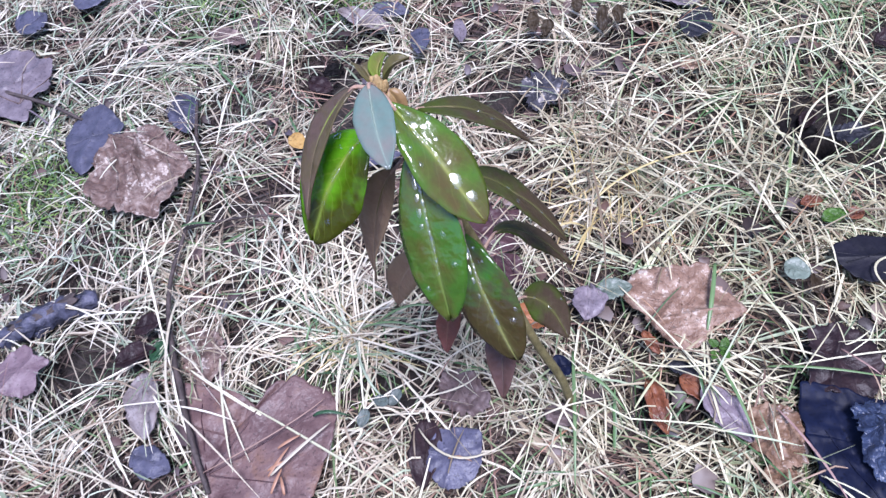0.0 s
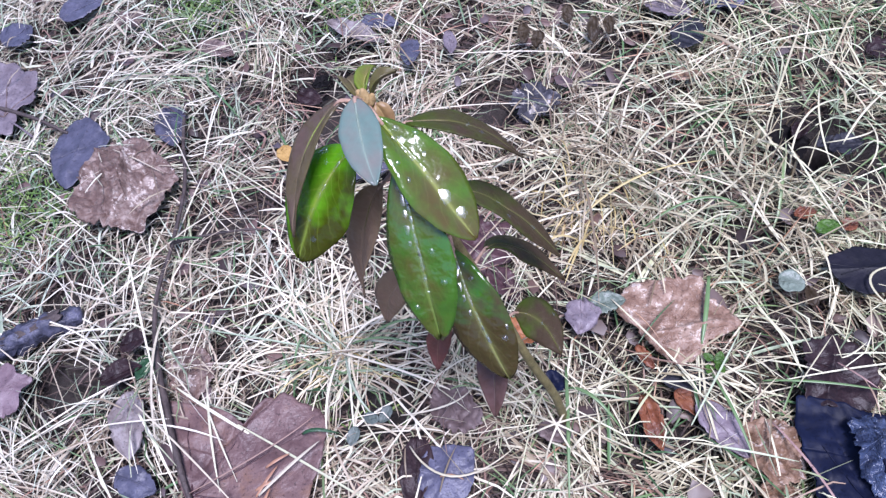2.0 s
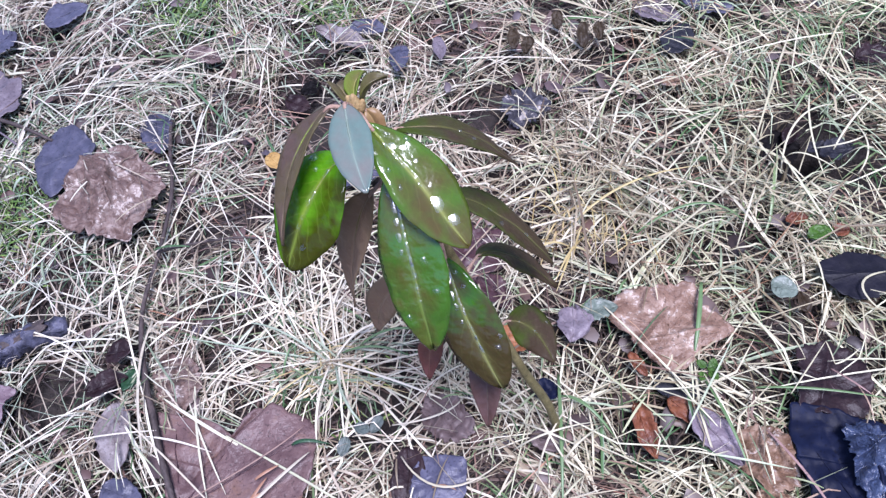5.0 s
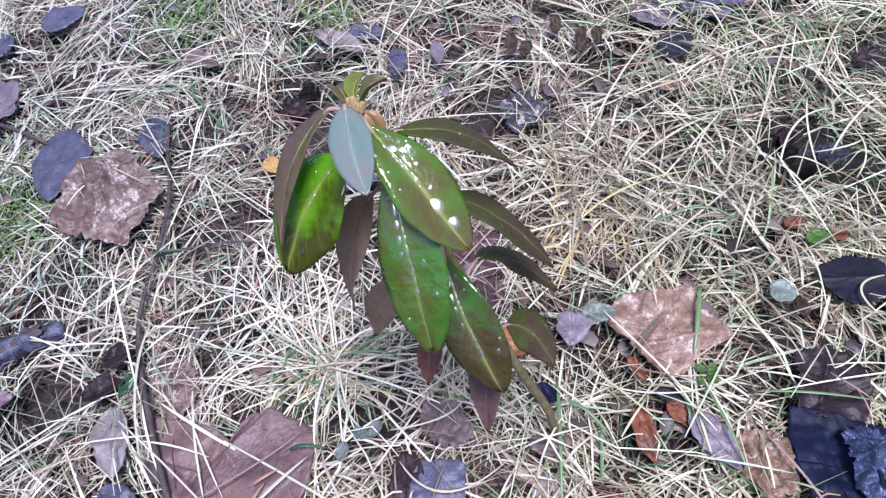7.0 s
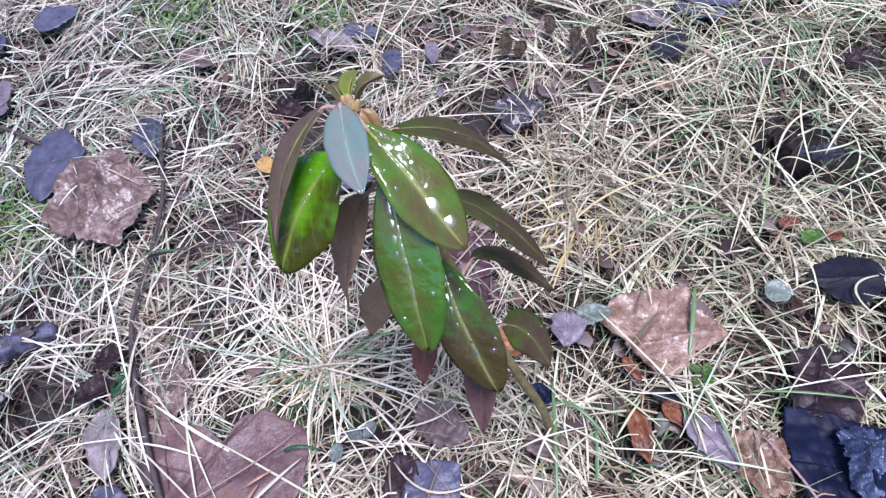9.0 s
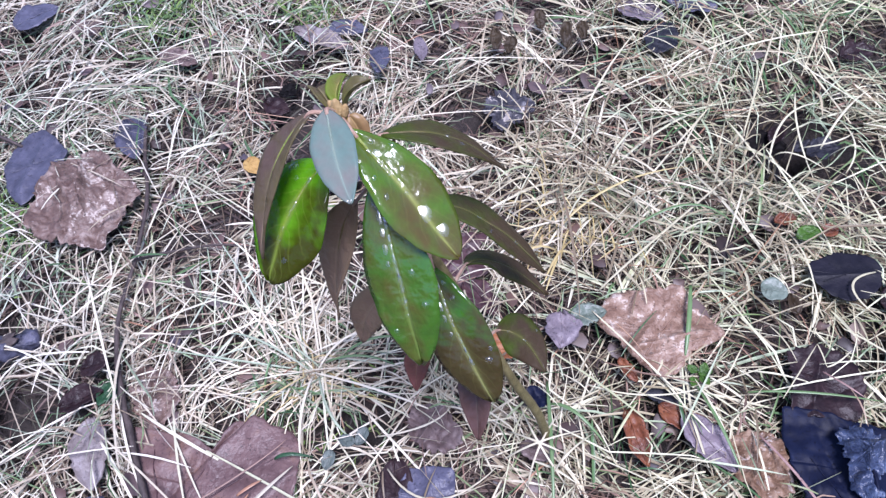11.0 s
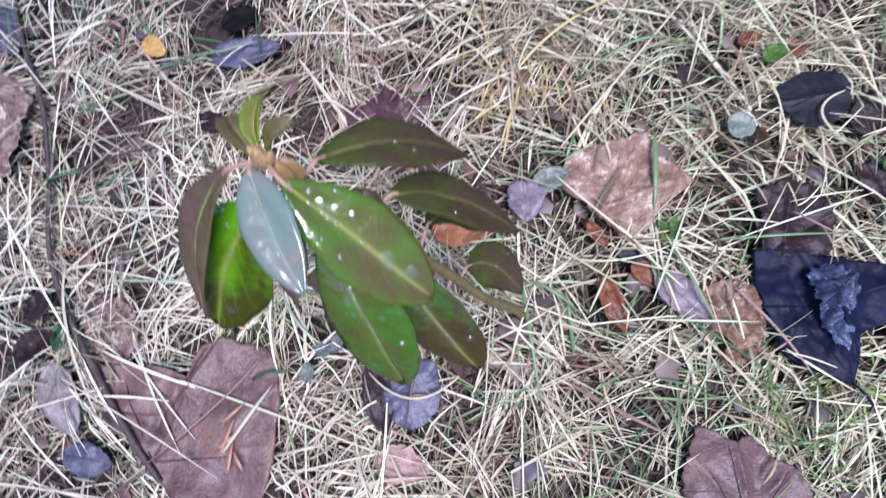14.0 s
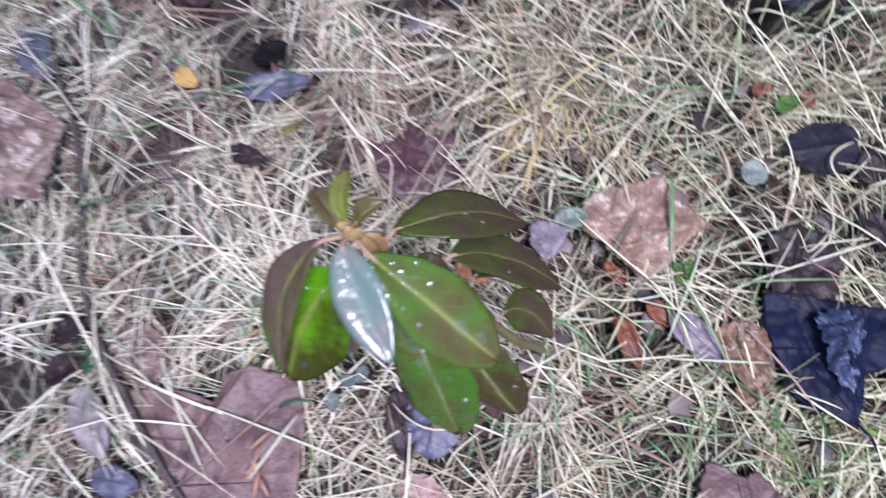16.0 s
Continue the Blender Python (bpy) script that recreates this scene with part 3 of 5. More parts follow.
shrub_leaf((0.0395, -0.142, 0.249), (0.0535, -0.164, 0.2300), (0.0717, -0.1817, 0.200), 0.031, (0.85, 0.15, 0.35), L_TIP, "glossy green leaf turning dark bronze at the tip", 0.24, 0.2, 0.03, (0.036, -0.1345, 0.252), 0.58, seed=4, late=1.2, drops=40, stray=9, glint_films=((0.10, 0.0, 0.0009, 2.2), (0.18, 0.0, 0.0012, 2.2), (0.27, 0.0, 0.0010, 2.4), (0.36, 0.0, 0.0012, 1.8), (0.47, 0.0, 0.0008, 1.6), (0.62, 0.9, 0.0010, 1.2)))
shrub_leaf((0.0045, -0.142, 0.3195), (-0.0098, -0.1560, 0.305), (-0.0200, -0.1743, 0.279), 0.037, (1, -0.35, 0.18), L_BRIGHT, "bright green translucent leaf with a brown tip", 0.14, 0.14, 0.03, (0.014, -0.1325, 0.327), 0.58, seed=5, late=1.15, drops=12, glint_films=((0.80, 0.55, 0.0016, 1.0),))
shrub_leaf((0.0018, -0.1354, 0.3415), (-0.0140, -0.1505, 0.323), (-0.0180, -0.1735, 0.297), 0.0195, (0.6, -0.5, 0.35), L_DROOP, "olive-brown narrow drooping leaf", 0.35, 0.15, 0.03, TOP, 0.7, seed=6, late=1.1)
shrub_leaf((0.0225, -0.1258, 0.3200), (0.0460, -0.1165, 0.3110), (0.0692, -0.113, 0.2885), 0.024, (-0.35, 0.80, -0.32), L_DARK, "dark bronze leaf arching outwards", 0.25, 0.15, 0.03, (0.0175, -0.1325, 0.319), 0.7, seed=7, late=1.0, drops=2)
shrub_leaf((0.0402, -0.1236, 0.275), (0.0635, -0.1197, 0.2550), (0.0885, -0.127, 0.231), 0.025, (-0.1, 0.85, -0.35), L_DARK, "dark bronze-green leaf with a drooping tip", 0.25, 0.15, 0.04, (0.0305, -0.1335, 0.273), 0.7, seed=8, late=1.0, drops=3)
shrub_leaf((0.0488, -0.1205, 0.2185), (0.0645, -0.1125, 0.210), (0.0900, -0.1160, 0.1895), 0.0215, (-0.15, 0.75, -0.55), L_DARK, "dark bronze leaf with a twisted tip", 0.25, 0.15, 0.05, (0.0455, -0.1345, 0.222), seed=9, twist=0.5)
shrub_leaf((0.064, -0.128, 0.1655), (0.0778, -0.125, 0.1525), (0.092, -0.1373, 0.1395), 0.0255, (0.15, 0.9, 0.25), L_DARK, "small dark green and bronze leaf", 0.22, 0.15, 0.04, (0.0605, -0.1365, 0.172), 0.75, seed=10, drops=3)
shrub_leaf((0.055, -0.143, 0.178), (0.0585, -0.164, 0.164), (0.0615, -0.1820, 0.1425), 0.018, (0.9, 0.3, 0.3), L_PURPLE, "shrivelled dark brown drooping leaf", 0.7, 0.1, 0.30, (0.0575, -0.1365, 0.182), seed=11)
shrub_leaf((0.0265, -0.131, 0.291), (0.0335, -0.1325, 0.292), (0.0425, -0.1355, 0.286), 0.012, (0.2, 0.9, 0.1), L_DARK, "small dark leaf tucked under the crown", 0.2, 0.1, 0.04, (0.0245, -0.133, 0.29), 0.7, seed=19)
shrub_leaf((0.0135, -0.144, 0.300), (0.0005, -0.149, 0.268), (-0.0050, -0.160, 0.223), 0.020, (0.9, -0.2, 0.4), L_BROWN, "dull brown drooping leaf seen from below", 0.45, 0.1, 0.06, (0.0215, -0.1332, 0.303), seed=12, twist=0.7)
shrub_leaf((0.019, -0.139, 0.225), (0.001, -0.142, 0.198), (-0.0065, -0.1455, 0.167), 0.0195, (0.9, -0.3, 0.2), L_BROWN, "dull brown drooping leaf seen from below", 0.35, 0.1, 0.05, (0.0435, -0.1345, 0.228), seed=13)
shrub_leaf((0.024, -0.131, 0.158), (0.019, -0.139, 0.138), (0.0185, -0.150, 0.118), 0.0155, (0.9, 0.2, 0.2), L_RED, "reddish brown drooping leaf", 0.3, 0.1, 0.05, (0.0575, -0.1365, 0.18), seed=14)
shrub_leaf((0.0090, -0.1275, 0.338), (0.0072, -0.119, 0.3385), (0.0082, -0.1095, 0.3345), 0.0078, (1, 0.1, 0.3), L_YOUNG, "small folded yellow-green young leaf", 0.9, 0.1, 0.02, TOP, 0.65, seed=15)
shrub_leaf((0.0125, -0.1285, 0.339), (0.0165, -0.1265, 0.346), (0.0225, -0.1235, 0.3475), 0.009, (0.3, -0.9, 0.3), L_OLIVE, "small olive-brown young leaf", 0.6, 0.1, 0.02, TOP, 0.65, seed=16)
shrub_leaf((0.0065, -0.1290, 0.337), (0.0015, -0.1225, 0.3375), (-0.0035, -0.1150, 0.332), 0.0125, (0.5, 0.6, -0.4), L_OLIVE, "small olive-brown young leaf", 0.6, 0.1, 0.02, TOP, 0.65, seed=17)
shrub_leaf((0.0145, -0.1315, 0.337), (0.0175, -0.1335, 0.333), (0.0185, -0.1355, 0.326), 0.010, (0.8, 0.3, 0.2), L_OCHRE, "small ochre scale leaf below the bud", 0.6, 0.1, 0.02, TOP, 0.6, seed=18)
for k, (dx, dy, dz) in enumerate(((0.0, 0.0, 0.0095), (-0.0035, 0.002, 0.006), (0.0035, 0.0005, 0.0065))):
    a = Vector(TOP)
    part("bud_scale", tube([a, a + Vector((dx * 0.6, dy, dz * 0.45)), a + Vector((dx, dy, dz))], [0.0026, 0.0030 - 0.0004 * k, 0.0006], 8, 0.1, k), BUD, plant, "ochre bud scale")


# ---- fallen leaves ----
def foot(x, y, heading, length, width, z, cover=0.03):
    a = radians(heading)
    FOOT.append((x + 0.5 * length * math.cos(a), y + 0.5 * length * math.sin(a), math.cos(a), math.sin(a), 0.5 * length, 0.5 * width, z, cover))


LEAF_NO = [0]


def fallen(x, y, heading, length, width, material, label, z=0.004, cup=0.12, crumple=0.002, tilt=0.0, blunt=0.7, name="fallen_leaf", over=True, cover=0.06, rag=0.35):
    """A simple dead leaf lying at x, y (its stalk end), pointing along heading."""
    LEAF_NO[0] += 1
    k = LEAF_NO[0]
    n, m = 22, 11
    turn = Matrix.Rotation(radians(heading), 3, "Z") @ Matrix.Rotation(radians(-tilt), 3, "Y")
    grid, uv, ribs = [], [], []
    z += 0.004
    at = Vector((x, y, z))
    for i in range(n):
        s = i / (n - 1)
        w = 0.5 * width * max(0.03, math.sin(math.pi * (0.012 + 0.98 * s) ** 0.85)) ** blunt
        row, ur = [], []
        for j in range(m):
            u = 2 * j / (m - 1) - 1
            edge = 1 + 0.16 * noise.noise(Vector((s * 4, k * 3.1, 1 if u > 0 else -1))) - rag * abs(noise.noise(Vector((s * 13, k * 1.7, 2 if u > 0 else -2))))
            p = Vector((s * length, u * w * edge + 0.04 * length * math.sin(s * 3 + k), 0))
            p.z = cup * w * u * u
            p.z += crumple * (noise.fractal(Vector((s * 3.5, u * 2.2, k * 5.7)), 1.0, 2.0, 3) + 0.5 * abs(noise.noise(Vector((s * 7, u * 5, k * 2.3)))))
            q = at + turn @ p
            row.append(tuple(q)), ur.append((0.5 + 0.5 * u, s))
        grid.append(row), uv.append(ur)
        ribs.append(Vector(row[m // 2]) + Vector((0, 0, 0.0004)))
    root = thing(name, at, label, "leaf", "fallen leaves in the grass")
    part("blade", sheet(grid, uv, 0.0005), material, root)
    r = ribs[1:-2:3]
    part("midrib", tube(r, [0.0007 * (1 - 0.7 * i / len(r)) for i in range(len(r))], 6), material, root)
    if over:
        foot(x, y, heading, length, width, z + 0.001, cover)
    return root


def crumpled(x, y, corners, material, label, z=0.006, folds=(), crumple=0.004, rag=0.10, seed=0, cover=0.03, stalk=None, veins=(), round_off=0.5, lift=0.004, vein_skin=None, tilt=(0.0, 0.0), name="fallen_leaf"):
    """A broad torn leaf: corners are (degrees, millimetres) round x, y; folds are (x, y, degrees, height, width) in millimetres; veins are (degrees, reach)."""
    z += 0.005
    at = Vector((x, y, z))
    n, m = 181, 26
    angles, reach = [a for a, _ in corners], [r * 0.001 for _, r in corners]
    grid, uv, rim = [], [], []

    def height(px, py):
        h = crumple * noise.fractal(Vector((px * 30 + seed * 5, py * 30, seed * 3.3)), 1.0, 2.0, 3) + (0.9 if crumple > 0.0055 else 0.35) * crumple * abs(noise.noise(Vector((px * 110, py * 110, seed))))
        for fx, fy, turn, up, wide in folds:
            a = radians(turn)
            u, v = (px * 1000 - fx) * math.cos(a) + (py * 1000 - fy) * math.sin(a), -(px * 1000 - fx) * math.sin(a) + (py * 1000 - fy) * math.cos(a)
            h += 0.001 * up * math.exp(-abs(v) / wide - (u / 30) ** 4)
        return h + tilt[0] * px + tilt[1] * py

    for i in range(n):
        a = -180 + 360 * i / (n - 1)
        k = next((c for c in range(len(angles)) if angles[c] > a), 0)
        a0, a1 = angles[k - 1], angles[k]
        f = ((a - a0) % 360) / max(1e-6, (a1 - a0) % 360)
        chord = reach[k - 1] * reach[k] * math.sin(radians((a1 - a0) % 360)) / max(1e-6, reach[k - 1] * math.sin(radians((a - a0) % 360)) + reach[k] * math.sin(radians((a1 - a) % 360)))
        even = reach[k - 1] + (reach[k] - reach[k - 1]) * (3 * f * f - 2 * f ** 3)
        r = chord * (1 - round_off) + even * round_off
        ca, sa = math.cos(radians(a)), math.sin(radians(a))
        r *= 1 + 0.10 * noise.noise(Vector((ca * 2, sa * 2, seed + 0.5))) - rag * abs(noise.noise(Vector((ca * 5, sa * 5, seed * 2.0)))) - 0.35 * rag * abs(noise.noise(Vector((ca * 14, sa * 14, seed))))
        rim.append(r)
        row, ur = [], []
        for j in range(m):
            f = 0.01 + 0.99 * j / (m - 1)
            px, py = ca * r * f, sa * r * f
            h = height(px, py) + lift * f ** 4 * noise.noise(Vector((ca * 3, sa * 3, seed * 1.7)))
            row.append((x + px, y + py, z + h)), ur.append((0.5 + 0.5 * f, i / (n - 1)))
        grid.append(row), uv.append(ur)
    root = thing(name, at, label, "leaf", "fallen leaves in the grass")
    blade = part("blade", sheet(grid, uv, 0.0006), material, root)
    for (vx, vy), (wx, wy) in veins:
        pts = [((vx + (wx - vx) * k / 7) * 0.001, (vy + (wy - vy) * k / 7) * 0.001) for k in range(8)]
        part("vein", tube([(x + px, y + py, z + height(px, py) + 0.0004) for px, py in pts], [0.0008 - 0.00007 * k for k in range(8)], 6), vein_skin or material, blade)
    if stalk:
        (vx, vy), (wx, wy) = stalk
        px, py, qx, qy = vx * 0.001, vy * 0.001, wx * 0.001, wy * 0.001
        part("leaf_stalk", tube([(x + px, y + py, z + height(px, py)), (x + 0.5 * (px + qx), y + 0.5 * (py + qy), z + 0.003), (x + qx, y + qy, z - 0.002)], [0.0009, 0.0010, 0.0013], 7), material, root)
    if not veins:
        a, r = corners[len(corners) // 2]
        pts = [(k / 7 * 1.5 - 0.7) * r * 0.00085 for k in range(8)]
        pts = [(d * math.cos(radians(a)), d * math.sin(radians(a))) for d in pts]
        part("midrib", tube([(x + px, y + py, z + height(px, py) + 0.0003) for px, py in pts], [0.0006 - 0.00005 * k for k in range(8)], 6), material, blade)
    mean = sum(rim) / len(rim)
    foot(x - mean, y, 0, 2 * mean, 2 * mean, z + 0.002, cover)
    for a, r in corners:
        if r * 0.001 > mean * 1.05:
            foot(x, y, a, r * 0.001, 0.9 * r * 0.001, z + 0.002, cover)
    return root


# darker vein tubes stand in for the shaded creases of this folded blade
crumpled(-0.127, -0.200, [(-175, 59), (-137, 50), (-89, 70), (-55, 73), (-29, 64), (-5, 58), (37, 66), (75, 57), (94, 50), (118, 30), (141, 54), (157, 80)], BROWN, "large purplish brown maple leaf lying flat on the grass", 0.006, ((-8, 32, 58, -9, 2), (-2, 34, 58, 4, 4), (-24, 12, 70, -6, 3), (-46, 10, 40, 4, 6), (30, 0, 44, 2, 3), (20, -25, 10, 2, 4)),
         0.003, 0.07, 1, 0.0, ((-31, -36), (-60, -55)), (((-31, -32), (34, 26)), ((-31, -32), (0, 44)), ((-31, -32), (-56, 20)), ((-31, -32), (38, -26))), vein_skin=MAROON, name="maple_leaf")
crumpled(0.167, -0.038, [(-127, 27), (-85, 40), (-48, 33), (-19, 34), (5, 46), (35, 36), (64, 44), (110, 37), (152, 46), (175, 44)], TAN, "weathered tan maple leaf with pale flecks", 0.008, ((6, -9, 22, 7, 4), (-4, 4, 60, 3, 4), (10, 18, 20, -3, 5)),
         0.004, 0.16, 2, 0.012, None, (((-8, -22), (20, 28)), ((-8, -22), (38, 0))), tilt=(0.0, 0.06), name="maple_leaf")
crumpled(-0.325, 0.021, [(-174, 52), (-143, 54), (-100, 52), (-72, 50), (-48, 60), (-16, 44), (15, 50), (68, 44), (112, 60), (143, 58)], MAUVE_TAN, "crumpled tan maple leaf, half rotted", 0.012, ((0, 8, 113, 15, 20), (0, 8, 113, 7, 3), (-20, 8, 135, 6, 4), (18, 0, 95, -6, 5), (6, -22, 20, 5, 4)),
         0.008, 0.15, 3, 0.02, None, (((14, -20), (-24, 40)),), name="maple_leaf")
crumpled(-0.515, 0.113, [(-156, 60), (-118, 46), (-85, 44), (-50, 58), (-24, 36), (-7, 42), (54, 44), (76, 38), (96, 46), (139, 54)], LILAC, "faded mauve maple leaf on the grass", 0.006, ((0, 0, 60, 4, 10), (-10, 10, 130, -3, 5)), 0.003, 0.12, 4, 0.02, ((30, -30), (62, -44)), (((20, -25), (-6, 38)), ((20, -25), (-46, -10)), ((20, -25), (34, 20))), vein_skin=GREYBROWN, name="maple_leaf")
crumpled(0.305, -0.123, [(-142, 50), (-84, 53), (-62, 24), (-3, 44), (26, 54), (70, 36), (101, 38), (143, 66)], NAVY, "large wet blackened maple leaf, partly folded", 0.007, ((2, -10, 100, 8, 14), (2, -10, 100, 3, 3), (-18, -4, 112, -4, 6), (20, 10, 20, 4, 5)),
         0.004, 0.08, 5, 0.008, ((5, -50), (20, -70)), (((5, -48), (-6, 20)), ((5, -48), (-40, 10))), round_off=0.3, name="maple_leaf")
# dark vein colour here also paints in crease shade
crumpled(0.238, -0.244, [(-137, 49), (-74, 51), (-17, 45), (21, 37), (50, 28), (77, 36), (100, 34), (124, 52), (171, 40)], BROWN, "purplish brown maple leaf in the grass", 0.005, ((-2, 10, 100, 4, 4), (14, 0, 50, 3, 4), (-16, 0, 130, 3, 4)), 0.003, 0.12, 6, 0.03, None, (((0, -30), (-10, 28)), ((0, -30), (26, 14)), ((0, -30), (-26, 18))), vein_skin=DKBROWN, name="maple_leaf")
crumpled(-0.345, -0.180, [(-165, 30), (-110, 26), (-50, 27), (-5, 16), (35, 22), (75, 16), (110, 24), (150, 20)], MAUVE_PINK, "small lobed pinkish mauve leaf on grass", 0.005, ((0, 0, 70, 3, 6),), 0.002, 0.15, 7, 0.03)
crumpled(0.282, -0.060, [(-174, 23), (-127, 35), (-88, 28), (-52, 36), (-16, 30), (20, 27), (51, 28), (96, 28), (140, 31)], DKBROWN, "dark brown rotting leaf on litter", 0.005, ((-4, 0, 80, 3, 4), (10, -8, 30, -3, 4)), 0.003, 0.14, 8, 0.02)
crumpled(-0.008, 0.004, [(-130, 20), (-56, 34), (-30, 31), (-5, 46), (18, 34), (42, 50), (65, 35), (89, 46), (114, 32), (140, 36), (180, 22)], MAROON, "wine-brown maple leaf half buried in grass", 0.001, ((0, 0, 42, 4, 5), (0, 0, -5, 3, 4), (0, 4, 92, 3, 4)), 0.005, 0.16, 9, 0.12, None, (((-6, -14), (30, 28)), ((-6, -14), (0, 38)), ((-6, -14), (38, -2))), name="maple_leaf")

# separate blue flake stands in for the sky sheen on the black leaf's crumple
crumpled(0.300, -0.116, [(-130, 16), (-79, 44), (-50, 17), (8, 20), (55, 22), (104, 22), (137, 25), (171, 15)], SHEEN_BLUE, "bluish flake added as sheen on the black leaf", 0.014, ((0, 0, 100, 6, 2), (6, 6, 40, 5, 2), (-6, 6, 140, 5, 2), (0, 10, 10, -4, 3)), 0.012, 0.25, 15, 0.0, tilt=(0.0, 0.05))
fallen(-0.115, 0.037, 20, 0.022, 0.018, MOSSY, "olive-yellow leaf scrap in dead grass", 0.005, 0.3, 0.003, cover=0.4)
fallen(-0.150, 0.018, -10, 0.034, 0.018, DKBROWN, "dark brown leaf sliver in dead grass", 0.006, 0.4, 0.003, cover=0.12)
fallen(-0.005, -0.225, -12, 0.040, 0.026, PINK, "pinkish brown leaf under grass blades", 0.004, 0.3, 0.004, cover=0.25)
fallen(-0.330, 0.215, -20, 0.045, 0.024, GREYBROWN, "faded brown leaf under grass blades", 0.002, 0.3, 0.004, cover=0.4)
fallen(0.148, 0.214, 10, 0.028, 0.014, RUST, "small rusty leaf in long grass", 0.006, 0.4, 0.003, cover=0.45)
crumpled(-0.397, 0.058, [(-135, 27), (-79, 46), (-24, 27), (37, 33), (101, 40), (147, 36)], SLATE, "blue-grey oval leaf, damp, on grass", 0.005, ((0, 0, 95, 1.5, 3),), 0.002, 0.08, 11, 0.0)
fallen(-0.553, 0.187, 57, 0.036, 0.045, SLATE, "blue-grey rounded leaf on the grass", 0.005, 0.1)
fallen(-0.505, 0.231, 47, 0.050, 0.041, SLATE, "blue-grey rounded leaf on the grass", 0.005, 0.1)
fallen(-0.438, 0.228, 53, 0.036, 0.036, GREYBROWN, "faded grey leaf in the grass", 0.000, 0.1, cover=0.4)
fallen(-0.331, 0.127, -59, 0.055, 0.034, SLATE, "blue-grey leaf under grass blades", 0.002, 0.1, cover=0.25)
fallen(-0.238, -0.164, -68, 0.056, 0.030, PINKGREY, "grey-brown oval leaf by the stick", 0.007, 0.1, 0.003)
fallen(-0.264, -0.128, 15, 0.024, 0.022, DKBROWN, "small dark brown leaf by the stick", 0.008, 0.2, tilt=10)
fallen(-0.267, -0.161, 25, 0.036, 0.021, DKBROWN, "small dark brown curled leaf by the stick", 0.007, 0.5, tilt=8)
fallen(-0.233, -0.134, -91, 0.024, 0.015, DKGREEN, "small dark green leaf by the stick", 0.008, 0.2, tilt=15)
fallen(-0.223, -0.230, -4, 0.036, 0.026, SLATE, "slate-blue leaf on the grass", 0.006, 0.1)
fallen(-0.199, 0.249, -15, 0.070, 0.026, PINKGREY, "pinkish grey curled leaf in the grass", 0.008, 0.4, 0.004, cover=0.35)
fallen(-0.165, 0.262, -5, 0.040, 0.024, SLATE, "slate leaf beside a pinkish one", 0.006, 0.2)
fallen(-0.103, 0.235, -85, 0.040, 0.022, SLATE, "small slate oval leaf in the grass", 0.010, 0.1, tilt=6, blunt=0.6)
fallen(-0.070, 0.250, -76, 0.032, 0.014, LILAC, "pale narrow leaf in the grass", 0.009, 0.2)
fallen(0.155, 0.252, 72, 0.043, 0.034, DKSLATE, "dark slate leaf in the grass", 0.007, 0.1, cover=0.12)
fallen(0.113, 0.315, -11, 0.050, 0.034, LILAC, "purplish leaf in long grass", 0.004, 0.2, cover=0.35)
fallen(0.162, 0.331, -10, 0.050, 0.034, SLATE, "slate leaf in long grass", 0.004, 0.2, cover=0.35)
# leaves toned near black, putting the pit's shade into their colour
fallen(0.238, 0.167, 17, 0.040, 0.040, BLACK, "leaf toned near black to shade a hollow", -0.026, 0.2, 0.004)
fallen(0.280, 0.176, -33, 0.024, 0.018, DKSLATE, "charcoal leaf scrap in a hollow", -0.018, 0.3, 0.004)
fallen(0.252, 0.142, -21, 0.032, 0.028, BLACK, "leaf toned near black to shade a hollow", -0.024, 0.3, 0.004)
fallen(0.322, 0.272, 25, 0.034, 0.026, DKBROWN, "dark brown rotting leaf in a gap of the grass", -0.004, 0.2, 0.004, cover=0.2)
crumpled(0.026, 0.174, [(-150, 24), (-95, 30), (-30, 25), (15, 28), (70, 26), (130, 24)], ROTTED, "decaying slate leaf torn by grass", 0.002, ((0, 0, 40, 4, 4),), 0.007, 0.3, 17, 0.18)
crumpled(0.302, 0.027, [(-117, 22), (-75, 22), (-36, 25), (0, 27), (26, 29), (87, 20), (130, 20), (165, 27)], JET, "blackened oval leaf with a toothed edge", 0.009, ((0, 0, 10, 1, 3),), 0.001, 0.09, 21, 0.0, round_off=0.7, lift=0.001)
fallen(0.240, 0.003, 4, 0.019, 0.020, SAGE, "small round sage-green leaf", 0.015, 0.2, 0.001, blunt=0.5, cover=0.0, rag=0.1)
fallen(0.269, 0.055, 32, 0.022, 0.014, FRESH, "small bright green leaf in dead grass", 0.012, 0.3)
fallen(0.287, 0.063, 18, 0.014, 0.013, ORANGE, "small orange leaf in dead grass", 0.011, 0.3)
fallen(0.253, 0.072, 13, 0.018, 0.012, ORANGE, "small orange-brown leaf in dead grass", 0.009, 0.3)
fallen(0.328, 0.013, 9, 0.036, 0.036, DKBROWN, "dark brown leaf under grass", 0.003, 0.1, cover=0.3)
fallen(0.096, -0.034, -87, 0.032, 0.028, LILAC, "lilac-grey leaf on the grass", 0.014, 0.2, 0.004, tilt=5, cover=0.0, rag=0.2)
fallen(0.103, -0.040, 25, 0.028, 0.020, SAGE, "pale grey-green leaf in dead grass", 0.013, 0.2)
fallen(0.032, -0.074, 11, 0.040, 0.026, RUST_ORANGE, "orange-brown leaf below the seedling", 0.012, 0.3, 0.003, cover=0.02)
fallen(0.148, -0.102, -64, 0.042, 0.017, ORANGE, "curled orange-brown leaf on the litter", 0.007, 0.6, 0.004, cover=0.35)
